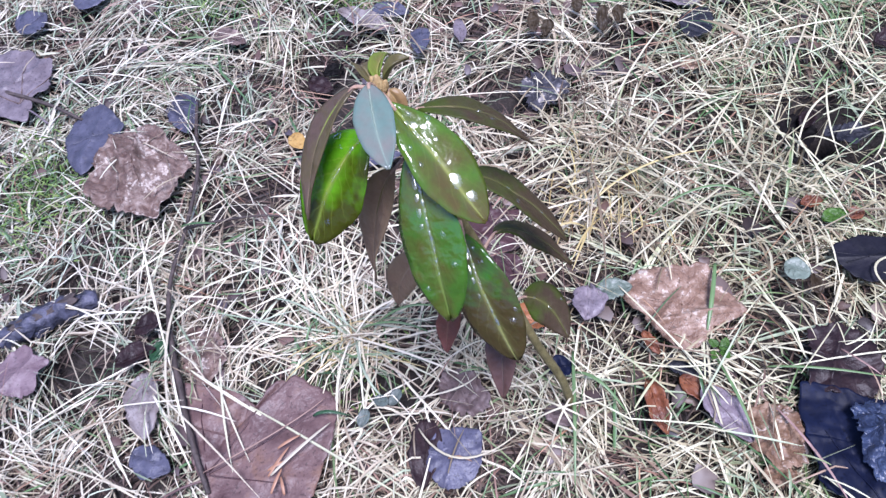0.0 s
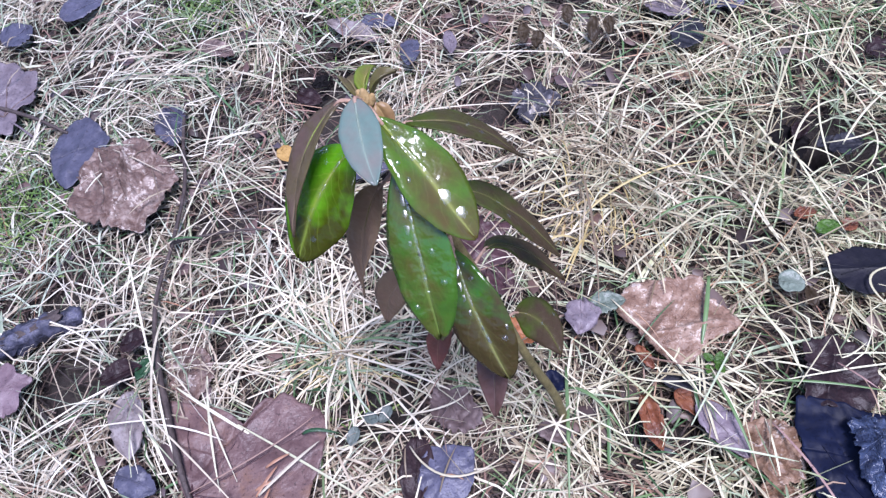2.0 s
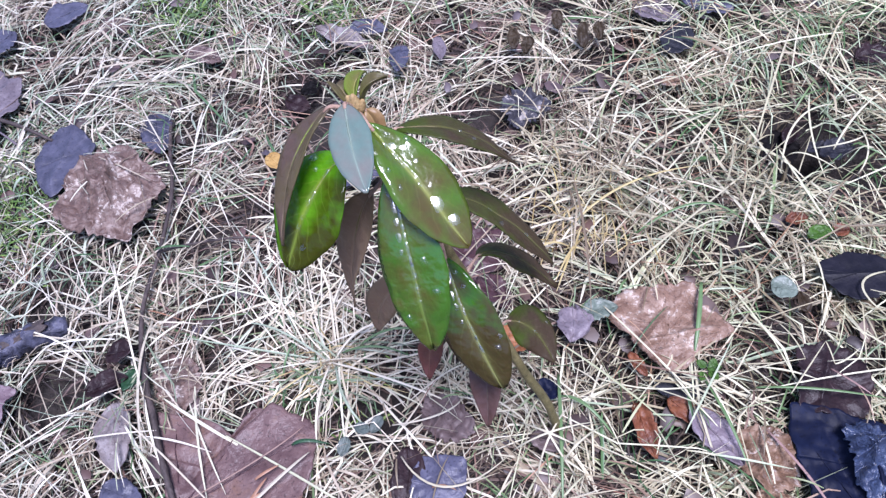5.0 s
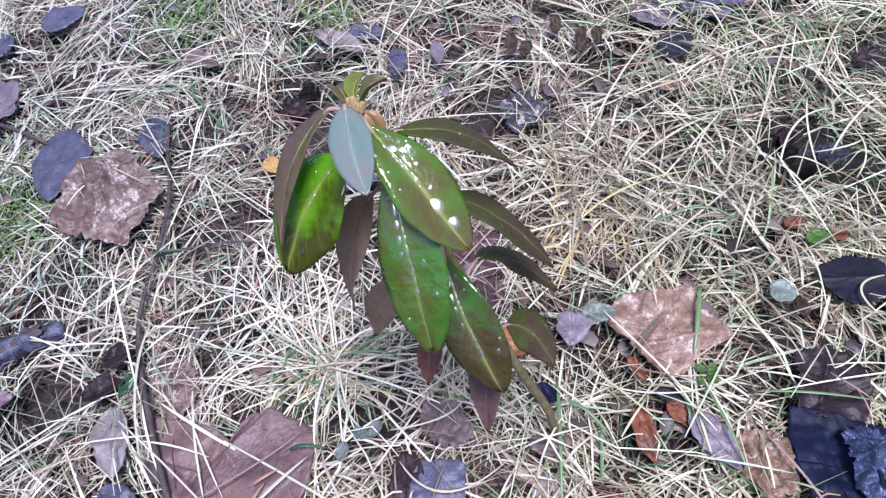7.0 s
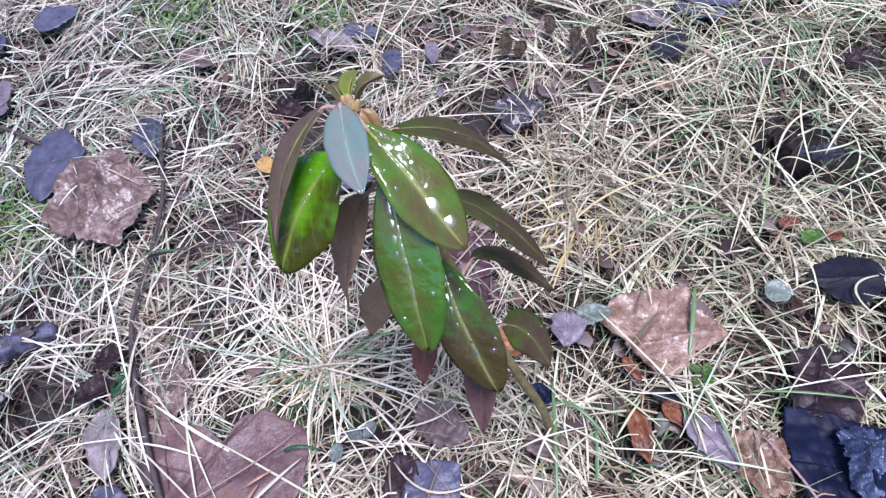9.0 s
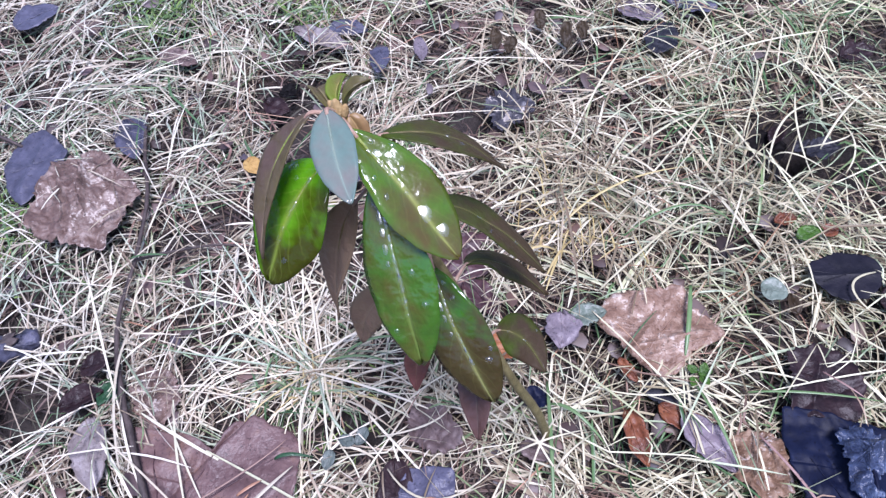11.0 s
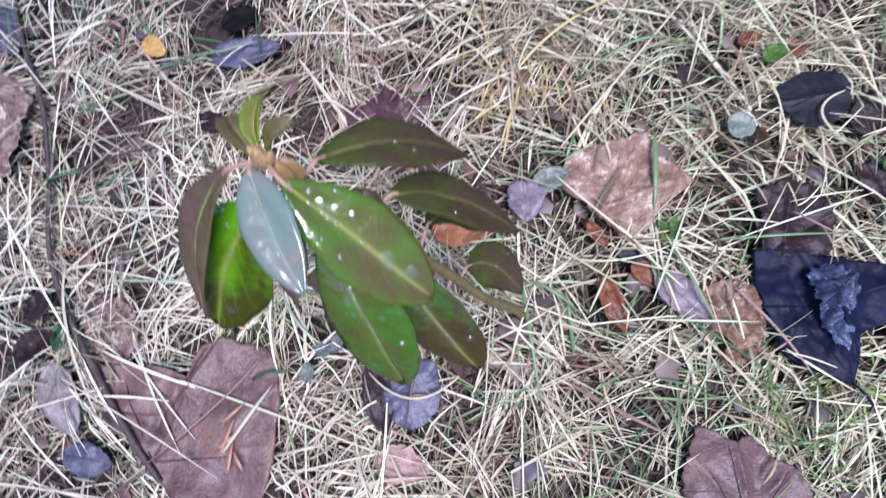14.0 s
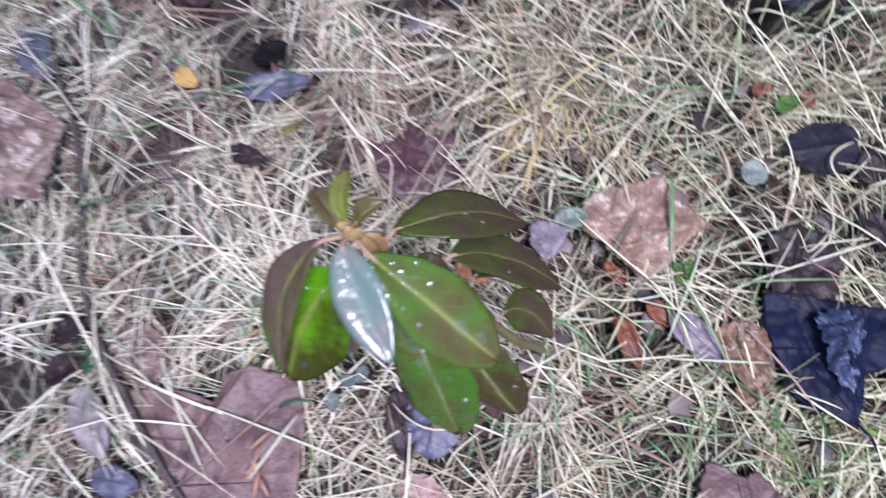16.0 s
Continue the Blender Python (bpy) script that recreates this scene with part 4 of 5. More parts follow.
fallen(0.141, -0.063, -52, 0.022, 0.010, ORANGE, "sliver of orange-brown leaf", 0.008, 0.5, cover=0.3)
fallen(0.189, -0.098, -50, 0.050, 0.025, MAUVE_GREY, "lilac-grey oval leaf, damp", 0.007, 0.1, 0.003, rag=0.2, cover=0.10)
fallen(0.172, -0.092, -40, 0.030, 0.018, ORANGE, "brown leaf under a lilac one", 0.003, 0.2, cover=0.15)
crumpled(0.240, -0.127, [(-144, 22), (-81, 25), (-41, 25), (0, 18), (33, 21), (89, 23), (143, 28), (178, 22)], RUST, "crumpled rusty tan leaf on the litter", 0.004, ((0, 0, 60, 4, 3), (-8, 4, 150, -3, 4)), 0.008, 0.20, 16, 0.015)
fallen(0.230, -0.158, 12, 0.026, 0.020, RUST, "crumpled rusty tan leaf on the litter", 0.004, 0.2, 0.006, cover=0.2, rag=0.6)
fallen(-0.010, -0.160, -75, 0.052, 0.026, DKBROWN, "dark purple-brown narrow leaf", 0.003, 0.25, 0.002, rag=0.2)
crumpled(0.020, -0.184, [(-150, 22), (-95, 26), (-50, 22), (0, 20), (60, 26), (130, 26)], MAUVE_BLUE, "slate-violet leaf beside a dark one", 0.004, ((0, 0, 80, 3, 8),), 0.002, 0.12, 22, 0.02)
crumpled(0.014, -0.134, [(-150, 18), (-80, 20), (-25, 27), (30, 18), (90, 16), (150, 22)], GREYBROWN, "grey-brown crumpled leaf at the foot of the seedling", 0.007, ((0, 0, 60, 6, 4), (4, -6, 130, -3, 4)), 0.006, 0.22, 19, 0.05)
fallen(-0.198, 0.086, -31, 0.022, 0.016, YELLOW, "small yellow leaf on dead grass", 0.006, 0.2, 0.001, blunt=0.5, cover=0.0, rag=0.15)
fallen(-0.145, 0.074, 8, 0.056, 0.028, SLATE, "blue-grey leaf under grass blades", 0.001, 0.15, cover=0.2)
fallen(-0.141, 0.104, 21, 0.032, 0.024, BLACK, "black leaf in a gap", -0.006, 0.15)
fallen(0.078, -0.137, -16, 0.026, 0.018, GREYBROWN, "grey-brown leaf at the foot of the stem", 0.006, 0.25)
fallen(0.018, -0.012, -45, 0.040, 0.022, MAROON, "reddish brown leaf below the seedling", 0.006, 0.3, 0.003, cover=0.3)
fallen(0.075, -0.107, 23, 0.021, 0.018, NAVY, "small blackened leaf by the stem", 0.008, 0.3)
crumpled(-0.200, -0.140, [(-120, 20), (-70, 30), (-20, 22), (40, 22), (100, 24), (140, 34)], MAUVE_TAN, "tan-brown leaf under grass beside the stick", 0.000, ((0, 0, 110, 3, 5),), 0.004, 0.25, 18, 0.3)
fallen(0.158, 0.348, -6, 0.066, 0.036, SLATE, "broad slate-blue leaf in long grass", 0.006, 0.15, 0.003, cover=0.06)
fallen(-0.208, 0.166, -20, 0.030, 0.022, DKBROWN, "dark brown leaf in a gap of the mat", -0.006, 0.2, 0.003, cover=0.05)
fallen(-0.196, 0.176, 40, 0.022, 0.016, BLACK, "black leaf scrap in a gap of the mat", -0.006, 0.2, 0.003, cover=0.05)
# dark leaf put in for the gap's shade below the tan leaf
fallen(0.160, -0.078, -12, 0.036, 0.024, DKSLATE, "charcoal leaf filling the dark gap under a tan one", 0.000, 0.1, cover=0.35)
fallen(0.336, -0.020, -70, 0.034, 0.026, DKBROWN, "dark brown leaf beside green blades", 0.004, 0.2, cover=0.1)
fallen(0.346, -0.066, 60, 0.030, 0.020, DKGREEN, "dark green leaf at the edge of dark litter", 0.007, 0.2, cover=0.08)
fallen(0.345, -0.028, 40, 0.020, 0.013, FRESH, "small green leaf at the edge of dark litter", 0.010, 0.3)
fallen(0.352, -0.058, -30, 0.022, 0.014, FRESH, "small green leaf at the edge of dark litter", 0.009, 0.3)
fallen(0.340, -0.140, -8, 0.036, 0.026, TEAL, "dark grey-green leaf beside the blackened one", 0.004, 0.2, cover=0.05)
fallen(0.266, -0.012, 100, 0.018, 0.011, OLIVE, "dark olive leaf scrap in the grass", 0.010, 0.4)
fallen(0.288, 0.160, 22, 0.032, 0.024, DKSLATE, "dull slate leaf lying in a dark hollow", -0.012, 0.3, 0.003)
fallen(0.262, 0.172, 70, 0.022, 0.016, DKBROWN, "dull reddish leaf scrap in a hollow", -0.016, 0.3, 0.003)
for fx, fy, fh, fl in ((0.196, -0.070, 16, 0.010), (0.199, -0.069, 80, 0.008), (0.198, -0.071, -50, 0.009), (0.195, -0.069, 150, 0.008), (0.194, -0.073, -110, 0.008)):
    fallen(fx, fy, fh, fl, 0.007, FRESH, "tiny bright green leaf near the ground", 0.012, 0.2, 0.0005, tilt=15, name="clover_leaf", over=False)
for fx, fy, fh, fl, fw in ((0.004, 0.252, -77, 0.024, 0.015), (0.021, 0.244, -92, 0.020, 0.015), (0.043, 0.281, -74, 0.022, 0.015), (0.070, 0.268, -79, 0.031, 0.015), (0.086, 0.270, -88, 0.022, 0.014)):
    fallen(fx, fy, fh, 0.8 * fl, 0.85 * fw, OLIVE, "small dark olive cupped leaf standing in grass", 0.024, 0.35, 0.002, tilt=-32, blunt=0.5, cover=0.0)
for fx, fy, fh, fl in ((-0.029, -0.145, -119, 0.014), (-0.036, -0.157, 164, 0.013), (-0.052, -0.164, -89, 0.014)):
    fallen(fx, fy, fh, fl, 0.010, TEAL, "small grey-green seedling leaf", 0.016, 0.3, 0.001, tilt=-10, name="sprout_leaf", over=False)


# ---- sticks ----
def stick(points, radii, material, name, label, seed):
    root = thing(name, points[0], label, "stick")
    part("wood", tube(points, radii, 9, 0.35, seed), material, root)
    return root


long_stick = stick([(-0.318, 0.140, 0.004), (-0.296, 0.085, 0.010), (-0.272, 0.032, 0.012), (-0.258, -0.030, 0.013), (-0.250, -0.085, 0.013), (-0.230, -0.130, 0.014), (-0.200, -0.177, 0.016), (-0.173, -0.215, 0.018), (-0.150, -0.245, 0.014)],
                   [0.0015, 0.0017, 0.0018, 0.0018, 0.0020, 0.0026, 0.0029, 0.0025, 0.0018], TWIG, "stick", "long thin dark brown stick across the grass", 1)
part("side_twig", tube([(-0.258, -0.030, 0.013), (-0.235, -0.022, 0.016), (-0.195, -0.006, 0.012), (-0.165, -0.002, 0.008)], [0.0016, 0.0013, 0.001, 0.0006], 7, 0.3, 2), TWIG, long_stick)
for sx, sy, sh, sl in ((-0.310, 0.120, -66, 0.10), (-0.272, 0.032, -76, 0.07), (-0.258, -0.030, -82, 0.06), (-0.250, -0.085, -66, 0.05), (-0.230, -0.130, -58, 0.06), (-0.200, -0.177, -54, 0.08)):
    foot(sx, sy, sh, sl, 0.010, 0.013, 0.07 if sy > -0.12 else 0.03)
stick([(-0.520, 0.101, 0.012), (-0.464, 0.090, 0.014), (-0.418, 0.078, 0.010)], [0.0022, 0.002, 0.0014], TWIG, "twig", "short dark twig beside a faded leaf", 3)


def bark_piece():
    """A short broken length of wet branch, knobbly, with a curl of brown bark along its top."""
    root = thing("branch_piece", (-0.372, -0.152, 0.0), "wet blackish broken branch with peeling bark", "branch")
    line = [(-0.378, -0.158, 0.008), (-0.356, -0.140, 0.010), (-0.334, -0.122, 0.011), (-0.311, -0.106, 0.009)]
    part("wood", tube(line, [0.0075, 0.0105, 0.0100, 0.0070], 18, 0.75, 6), WETBARK, root, "wet blackish wood with bluish sheen in its colour")
    n, m = 24, 7
    grid, uv = [], []
    for i in range(n):
        s = i / (n - 1)
        row, ur = [], []
        for j in range(m):
            u = j / (m - 1)
            turn = radians(35 + 75 * u + 12 * noise.noise(Vector((s * 5, u, 3))))
            r = 0.0112 + 0.0022 * noise.noise(Vector((s * 9, u * 3, 1))) - 0.003 * (1 - s)
            along = 0.012 + 0.058 * s + 0.006 * noise.noise(Vector((u * 4, s, 9)))
            cx, cy = -0.378 + along * 0.79, -0.158 + along * 0.613
            row.append((cx - 0.613 * r * math.cos(turn), cy + 0.79 * r * math.cos(turn), 0.010 + r * math.sin(turn))), ur.append((u, s))
        grid.append(row), uv.append(ur)
    part("bark", sheet(grid, uv, 0.0012), TWIG, root, "strip of dull brown bark")
    foot(-0.378, -0.158, 38, 0.085, 0.022, 0.010)


bark_piece()


# ---- grass ----
def ribbons(root, heading, length, width, lift, rise, sway, droop, over, seed, under=False):
    """Blades as folded strips: arrays of roots (n x 3), degrees, metres. Returns a mesh."""
    rng = np.random.default_rng(seed)
    n, k = len(root), 6
    s = np.linspace(0, 1, k)[None, :]
    kink = np.where(rng.uniform(0, 1, n) < 0.28, rng.normal(0, 0.7, n), 0.0)[:, None]
    ang = heading[:, None] + sway[:, None] * (s - 0.3) + kink * (s > rng.uniform(0.3, 0.8, (n, 1)))
    step = length[:, None] / (k - 1)
    x = root[:, 0:1] + np.concatenate([np.zeros((n, 1)), np.cumsum(np.cos(ang[:, 1:]) * step, axis=1)], axis=1)
    y = root[:, 1:2] + np.concatenate([np.zeros((n, 1)), np.cumsum(np.sin(ang[:, 1:]) * step, axis=1)], axis=1)
    z = root[:, 2:3] + lift[:, None] * np.sin(np.pi * np.minimum(1, s * 0.62 + 0.02)) * (1 - droop[:, None] * s ** 2) + rise[:, None] * s
    luck = np.where(over, 0.0, rng.uniform(0.9 if under else 0.004, 1, n))[:, None]
    for cx, cy, ca, sa, hl, hw, fz, cover in FOOT:
        u, v = (x - cx) * ca + (y - cy) * sa, -(x - cx) * sa + (y - cy) * ca
        inside = (u / hl) ** 2 + (v / hw) ** 2 < 1.15
        z = np.where(inside & (luck >= cover), np.minimum(z, fz - 0.009), z)
        on_top = (inside & (luck < cover)).any(axis=1, keepdims=True)
        z = np.where(on_top, np.maximum(z, fz + 0.006 + 0.004 * np.sin(np.pi * s)), z)
    w = 0.5 * width[:, None] * (np.sin(np.pi * (0.12 + 0.86 * s)) ** 0.6)
    nx, ny = -np.sin(ang), np.cos(ang)
    roll = rng.normal(0, 0.5, (n, 1))
    left = np.stack([x + nx * w * np.cos(roll), y + ny * w * np.cos(roll), z + w * np.sin(roll)], axis=2)
    right = np.stack([x - nx * w * np.cos(roll), y - ny * w * np.cos(roll), z - w * np.sin(roll)], axis=2)
    mid = np.stack([x, y, z - 0.35 * w], axis=2)
    verts = np.stack([left, mid, right], axis=2).reshape(-1, 3)
    base = (np.arange(n) * k * 3)[:, None, None]
    i = (np.arange(k - 1) * 3)[None, :, None]
    j = np.arange(2)[None, None, :]
    a = (base + i + j).reshape(-1)
    faces = np.stack([a, a + 1, a + 4, a + 3], axis=1)
    me = bpy.data.meshes.new("blades")
    me.vertices.add(len(verts)), me.loops.add(faces.size), me.polygons.add(len(faces))
    me.vertices.foreach_set("co", verts.astype(np.float32).ravel())
    me.loops.foreach_set("vertex_index", faces.astype(np.int32).ravel())
    me.polygons.foreach_set("loop_start", np.arange(0, faces.size, 4, dtype=np.int32))
    me.polygons.foreach_set("use_smooth", np.ones(len(faces), dtype=bool))
    me.update(calc_edges=True)
    return me


def field(count, seed, length, width, lift, rise, name, material, label, z0=-0.012, box=(-0.78, 0.50, -0.42, 0.50), over=0.012, lean=None, keep=None, category="grass", bundle=0, sway=0.10):
    """Grass strewn over a stretch of ground; lean gives a favoured direction by place, keep thins it out."""
    rng = np.random.default_rng(seed)
    xy = np.stack([rng.uniform(box[0], box[1], count), rng.uniform(box[2], box[3], count)], axis=1)
    head = rng.uniform(0, 2 * np.pi, count) if lean is None else lean(xy[:, 0], xy[:, 1], rng)
    if bundle:
        # blades of one shoot lie together: each takes a neighbour's root and heading, slightly apart
        first = (np.arange(count) // bundle) * bundle
        own = rng.uniform(0, 1, count) < 0.35
        xy = np.where(own[:, None], xy, xy[first] + rng.normal(0, 0.0065, (count, 2)))
        head = np.where(own, head, head[first] + rng.normal(0, 0.17, count))
    ln = rng.lognormal(math.log(length), 0.42, count)
    if keep is not None:
        luck = rng.uniform(0, 1, count)
        way = np.stack([np.cos(head), np.sin(head)], axis=1) * ln[:, None]
        hold = luck < keep(xy[:, 0], xy[:, 1])
        if keep in (thin, pits):
            for part_way in (0.35, 0.7, 1.0):
                q = xy + way * part_way
                hold &= luck < keep(q[:, 0], q[:, 1])
        xy, head, ln = xy[hold], head[hold], ln[hold]
    n = len(xy)
    wd = width * rng.lognormal(0, 0.34, n)
    root = np.column_stack([xy, z0 + rng.uniform(-0.004, 0.008, n)])
    me = ribbons(root, head, ln, wd, lift * rng.uniform(0.2, 1.2, n), rise * rng.uniform(-0.3, 1.0, n), rng.normal(0, sway, n), rng.uniform(0.2, 1.0, n), rng.uniform(0, 1, n) < over * 0.2, seed, over == 0)
    return tagged(part(name, me, material, None), label, category, kind="stuff")


def lay(x, y, rng):
    """Right and rear: combed down to the right; elsewhere in all directions with a loose lean."""
    n = len(x)
    comb = np.clip((x - 0.05) / 0.2, 0, 1) * np.clip((y + 0.1) / 0.15, 0, 1)
    free = rng.uniform(0, 2 * np.pi, n)
    flip = np.where(rng.uniform(0, 1, n) < 0.5, 0, np.pi)
    combed = np.where(rng.uniform(0, 1, n) < 0.6, radians(-52), radians(12)) + flip + rng.normal(0, 0.35, n)
    swirl = 1.9 * np.sin(17 * x + 9 * y + 0.7) + 1.7 * np.sin(-11 * x + 21 * y) + 1.1 * np.sin(38 * x - 29 * y + 2)
    free = np.where(rng.uniform(0, 1, n) < 0.5, swirl + flip + rng.normal(0, 0.32, n), free)
    return np.where(rng.uniform(0, 1, n) < 0.65 * comb, combed, free)


def thin(x, y):
    p = np.clip(0.70 + 0.30 * np.sin(41 * x + 23 * y + 1) + 0.30 * np.sin(-33 * x + 47 * y + 2.4) + 0.22 * np.sin(90 * x - 70 * y), 0.08, 1)
    for hx, hy, r in ((-0.045, -0.135, 0.045), (-0.085, -0.150, 0.030), (-0.30, -0.17, 0.04), (-0.36, -0.11, 0.03), (-0.43, -0.005, 0.05), (-0.19, 0.285, 0.028), (-0.355, 0.278, 0.036)):
        p *= 1 - 0.75 * np.exp(-(((x - hx) ** 2 + (y - hy) ** 2) / (r * r)) ** 2)
    for hx, hy, r, d in HOLLOWS:
        p *= 1 - 0.97 * np.exp(-(((x - hx) ** 2 + (y - hy) ** 2) / (0.9 * r * r)) ** 2)
    return p


def pits(x, y):
    p = np.ones(len(x))
    for k, (hx, hy, r, d) in enumerate(HOLLOWS):
        p *= 1 - (0.985 if k < 2 else 0.8) * np.exp(-(((x - hx) ** 2 + (y - hy) ** 2) / ((1.25 if k < 2 else 1.0) * r * r)) ** 2)
    return p


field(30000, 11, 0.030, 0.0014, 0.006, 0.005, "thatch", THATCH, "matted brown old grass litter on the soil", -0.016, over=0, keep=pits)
field(46000, 12, 0.034, 0.00105, 0.0075, 0.011, "dead_grass", DEAD, "pale straw-coloured dead grass lying flat and tangled", -0.010, lean=lay, keep=thin, bundle=6)
field(6000, 18, 0.034, 0.0011, 0.010, 0.010, "dead_grass", RUSSET, "reddish brown dead grass in the mat", -0.008, lean=lay, keep=thin, bundle=4)
field(14500, 13, 0.045, 0.0012, 0.008, 0.015, "dead_grass", PALE, "long pale dead grass blades on top of the mat", -0.004, lean=lay, keep=thin, over=0.03, bundle=8, sway=0.07)
field(700, 16, 0.085, 0.0012, 0.009, 0.014, "dead_grass", PALE, "very long straight dead stalks over the mat", 0.004, lean=lay, keep=pits, over=0.10, sway=0.05)


def far_grass(count, seed):
    """The same dead grass goes on around, thinning out with distance."""
    rng = np.random.default_rng(seed)
    r = 0.55 + 3.6 * rng.uniform(0, 1, count) ** 1.6
    a = rng.uniform(0, 2 * np.pi, count)
    x, y = r * np.cos(a) - 0.14, r * np.sin(a) + 0.04
    out = (x < -0.74) | (x > 0.46) | (y < -0.38) | (y > 0.46)
    x, y = x[out], y[out]
    n = len(x)
    root = np.column_stack([x, y, np.full(n, -0.012)])
    me = ribbons(root, rng.uniform(0, 2 * np.pi, n), rng.lognormal(math.log(0.075), 0.35, n), 0.0026 * rng.uniform(0.6, 1.4, n), 0.016 * rng.uniform(0.2, 1.2, n),
                 rng.uniform(0, 0.012, n), rng.normal(0, 0.38, n), rng.uniform(0.2, 1.0, n), np.zeros(n, dtype=bool), seed)
    return tagged(part("dead_grass", me, DEAD, None), "straw-coloured dead grass of the wider lawn", "grass", kind="stuff")


far_grass(34000, 17)


def leaf_scraps(count, seed):
    """Torn bits of old leaves between the blades, too many to count."""
    rng = random.Random(seed)
    verts, faces = [], []
    for k in range(count):
        x, y = rng.uniform(-0.75, 0.47), rng.uniform(-0.40, 0.48)
        if any(math.hypot(x - hx, y - hy) < hr * 1.4 for hx, hy, hr, hd in HOLLOWS):
            continue
        z, r, a0 = rng.uniform(-0.008, 0.007), rng.uniform(0.005, 0.013), rng.uniform(0, 6.3)
        ax, ay = rng.uniform(-0.35, 0.35), rng.uniform(-0.35, 0.35)
        n = rng.randint(6, 9)
        o = len(verts)
        verts.append((x, y, z + 0.002))
        for i in range(n):
            a = a0 + 2 * math.pi * i / n
            q = r * rng.uniform(0.6, 1.15)
            dx, dy = math.cos(a) * q, 0.65 * math.sin(a) * q
            dx, dy = dx * math.cos(a0) - dy * math.sin(a0), dx * math.sin(a0) + dy * math.cos(a0)
            verts.append((x + dx, y + dy, z + ax * dx + ay * dy + rng.uniform(-0.001, 0.001)))
        faces += [(o, o + 1 + i, o + 1 + (i + 1) % n) for i in range(n)]
    ob = part("leaf_scraps", mesh_from(verts, faces), SCRAP, None)
    return tagged(ob, "torn brown leaf scraps between the grass blades", "leaf litter", kind="stuff")


leaf_scraps(520, 5)


def patches(*spots):
    return lambda x, y: pits(x, y) * np.clip(sum(p * np.exp(-((x - cx) ** 2 + (y - cy) ** 2) / (r * r)) for cx, cy, r, p in spots), 0, 1)


field(15000, 14, 0.040, 0.0013, 0.016, 0.012, "green_grass", GREEN_GRASS, "thin green grass blades among the dead ones", -0.008, over=0.05, lean=None,
      keep=patches((-0.43, 0.0, 0.07, 0.5), (-0.355, 0.278, 0.05, 0.7), (-0.19, 0.285, 0.035, 0.8), (0.20, 0.06, 0.06, 0.22), (-0.09, -0.12, 0.04, 0.3), (0.12, -0.17, 0.10, 0.24), (0.27, -0.22, 0.10, 0.2), (-0.10, 0.20, 0.1, 0.1), (0.25, 0.30, 0.12, 0.3), (0.0, 0.0, 2.0, 0.07)))
field(11000, 19, 0.036, 0.0012, 0.012, 0.012, "green_grass", PALE_GREEN, "grey-green fading grass among the dead blades", -0.006, over=0.05, lean=lay, bundle=3,
      keep=patches((-0.45, 0.12, 0.16, 0.4), (-0.42, 0.0, 0.08, 0.3), (-0.28, 0.22, 0.14, 0.35), (-0.10, 0.15, 0.08, 0.2), (0.19, 0.06, 0.07, 0.35), (0.26, 0.28, 0.15, 0.45), (-0.10, -0.12, 0.06, 0.35), (-0.33, -0.14, 0.10, 0.3), (0.24, -0.19, 0.08, 0.4), (0.0, 0.0, 2.0, 0.06)))
field(90000, 15, 0.007, 0.0014, 0.003, 0.009, "moss", MOSS, "soft pale green moss between the grass", 0.000, over=0.0,
      keep=patches((-0.43, -0.005, 0.05, 0.9), (-0.355, 0.278, 0.040, 0.9), (-0.19, 0.285, 0.030, 0.9), (-0.06, -0.135, 0.03, 0.4), (0.30, -0.19, 0.03, 0.5)), category="moss")


def tuft(cx, cy, count, length, width, lift, seed, material, label, spread=0.012):
    """Blades fanning out from one root."""
    rng = np.random.default_rng(seed)
    root = np.column_stack([cx + rng.normal(0, spread, count), cy + rng.normal(0, spread, count), np.full(count, 0.003)])
    head = rng.uniform(0, 2 * np.pi, count)
    head += 0.55 * np.sin(3 * head + seed) + 0.3 * np.sin(7 * head + 2 * seed) + rng.normal(0, 0.2, count)
    me = ribbons(root, head, rng.lognormal(math.log(length), 0.42, count), width * rng.uniform(0.6, 1.3, count), lift * rng.uniform(0.5, 1.3, count),
                 rng.uniform(-0.002, 0.012, count), rng.normal(0, 0.16, count), rng.uniform(0.5, 1.0, count), rng.uniform(0, 1, count) < 0.035, seed)
    ob = part("grass_tuft", me, material, None)
    return tagged(ob, label, "grass", "tufts of dead grass", "stuff")


tuft(-0.078, -0.106, 44, 0.070, 0.0016, 0.013, 27, CREAM, "cream dead grass tuft fanning out from its root", 0.011)
tuft(-0.082, -0.104, 34, 0.060, 0.0014, 0.012, 21, PALE, "pale dead grass tuft fanning out from its root", 0.014)
tuft(-0.088, -0.104, 24, 0.055, 0.0014, 0.014, 28, PALE_GREEN, "grey-green grass shoots in a dead tuft", 0.012)
tuft(-0.004, -0.104, 60, 0.042, 0.0013, 0.010, 37, PALE, "loose pale dead grass below the seedling", 0.022)
tuft(-0.125, -0.062, 60, 0.052, 0.0014, 0.010, 36, CREAM, "loose cream dead grass lying over the mat", 0.035)
tuft(-0.082, -0.112, 16, 0.032, 0.0015, 0.012, 29, YELLOW_GRASS, "yellowed shoots at the root of a tuft", 0.006)
tuft(-0.100, -0.130, 26, 0.030, 0.0013, 0.012, 34, GREEN_GRASS, "green grass shoots beside a dead tuft", 0.014)
tuft(-0.296, -0.112, 70, 0.060, 0.0014, 0.018, 22, PALE, "pale dead grass tuft fanning out from its root", 0.02)
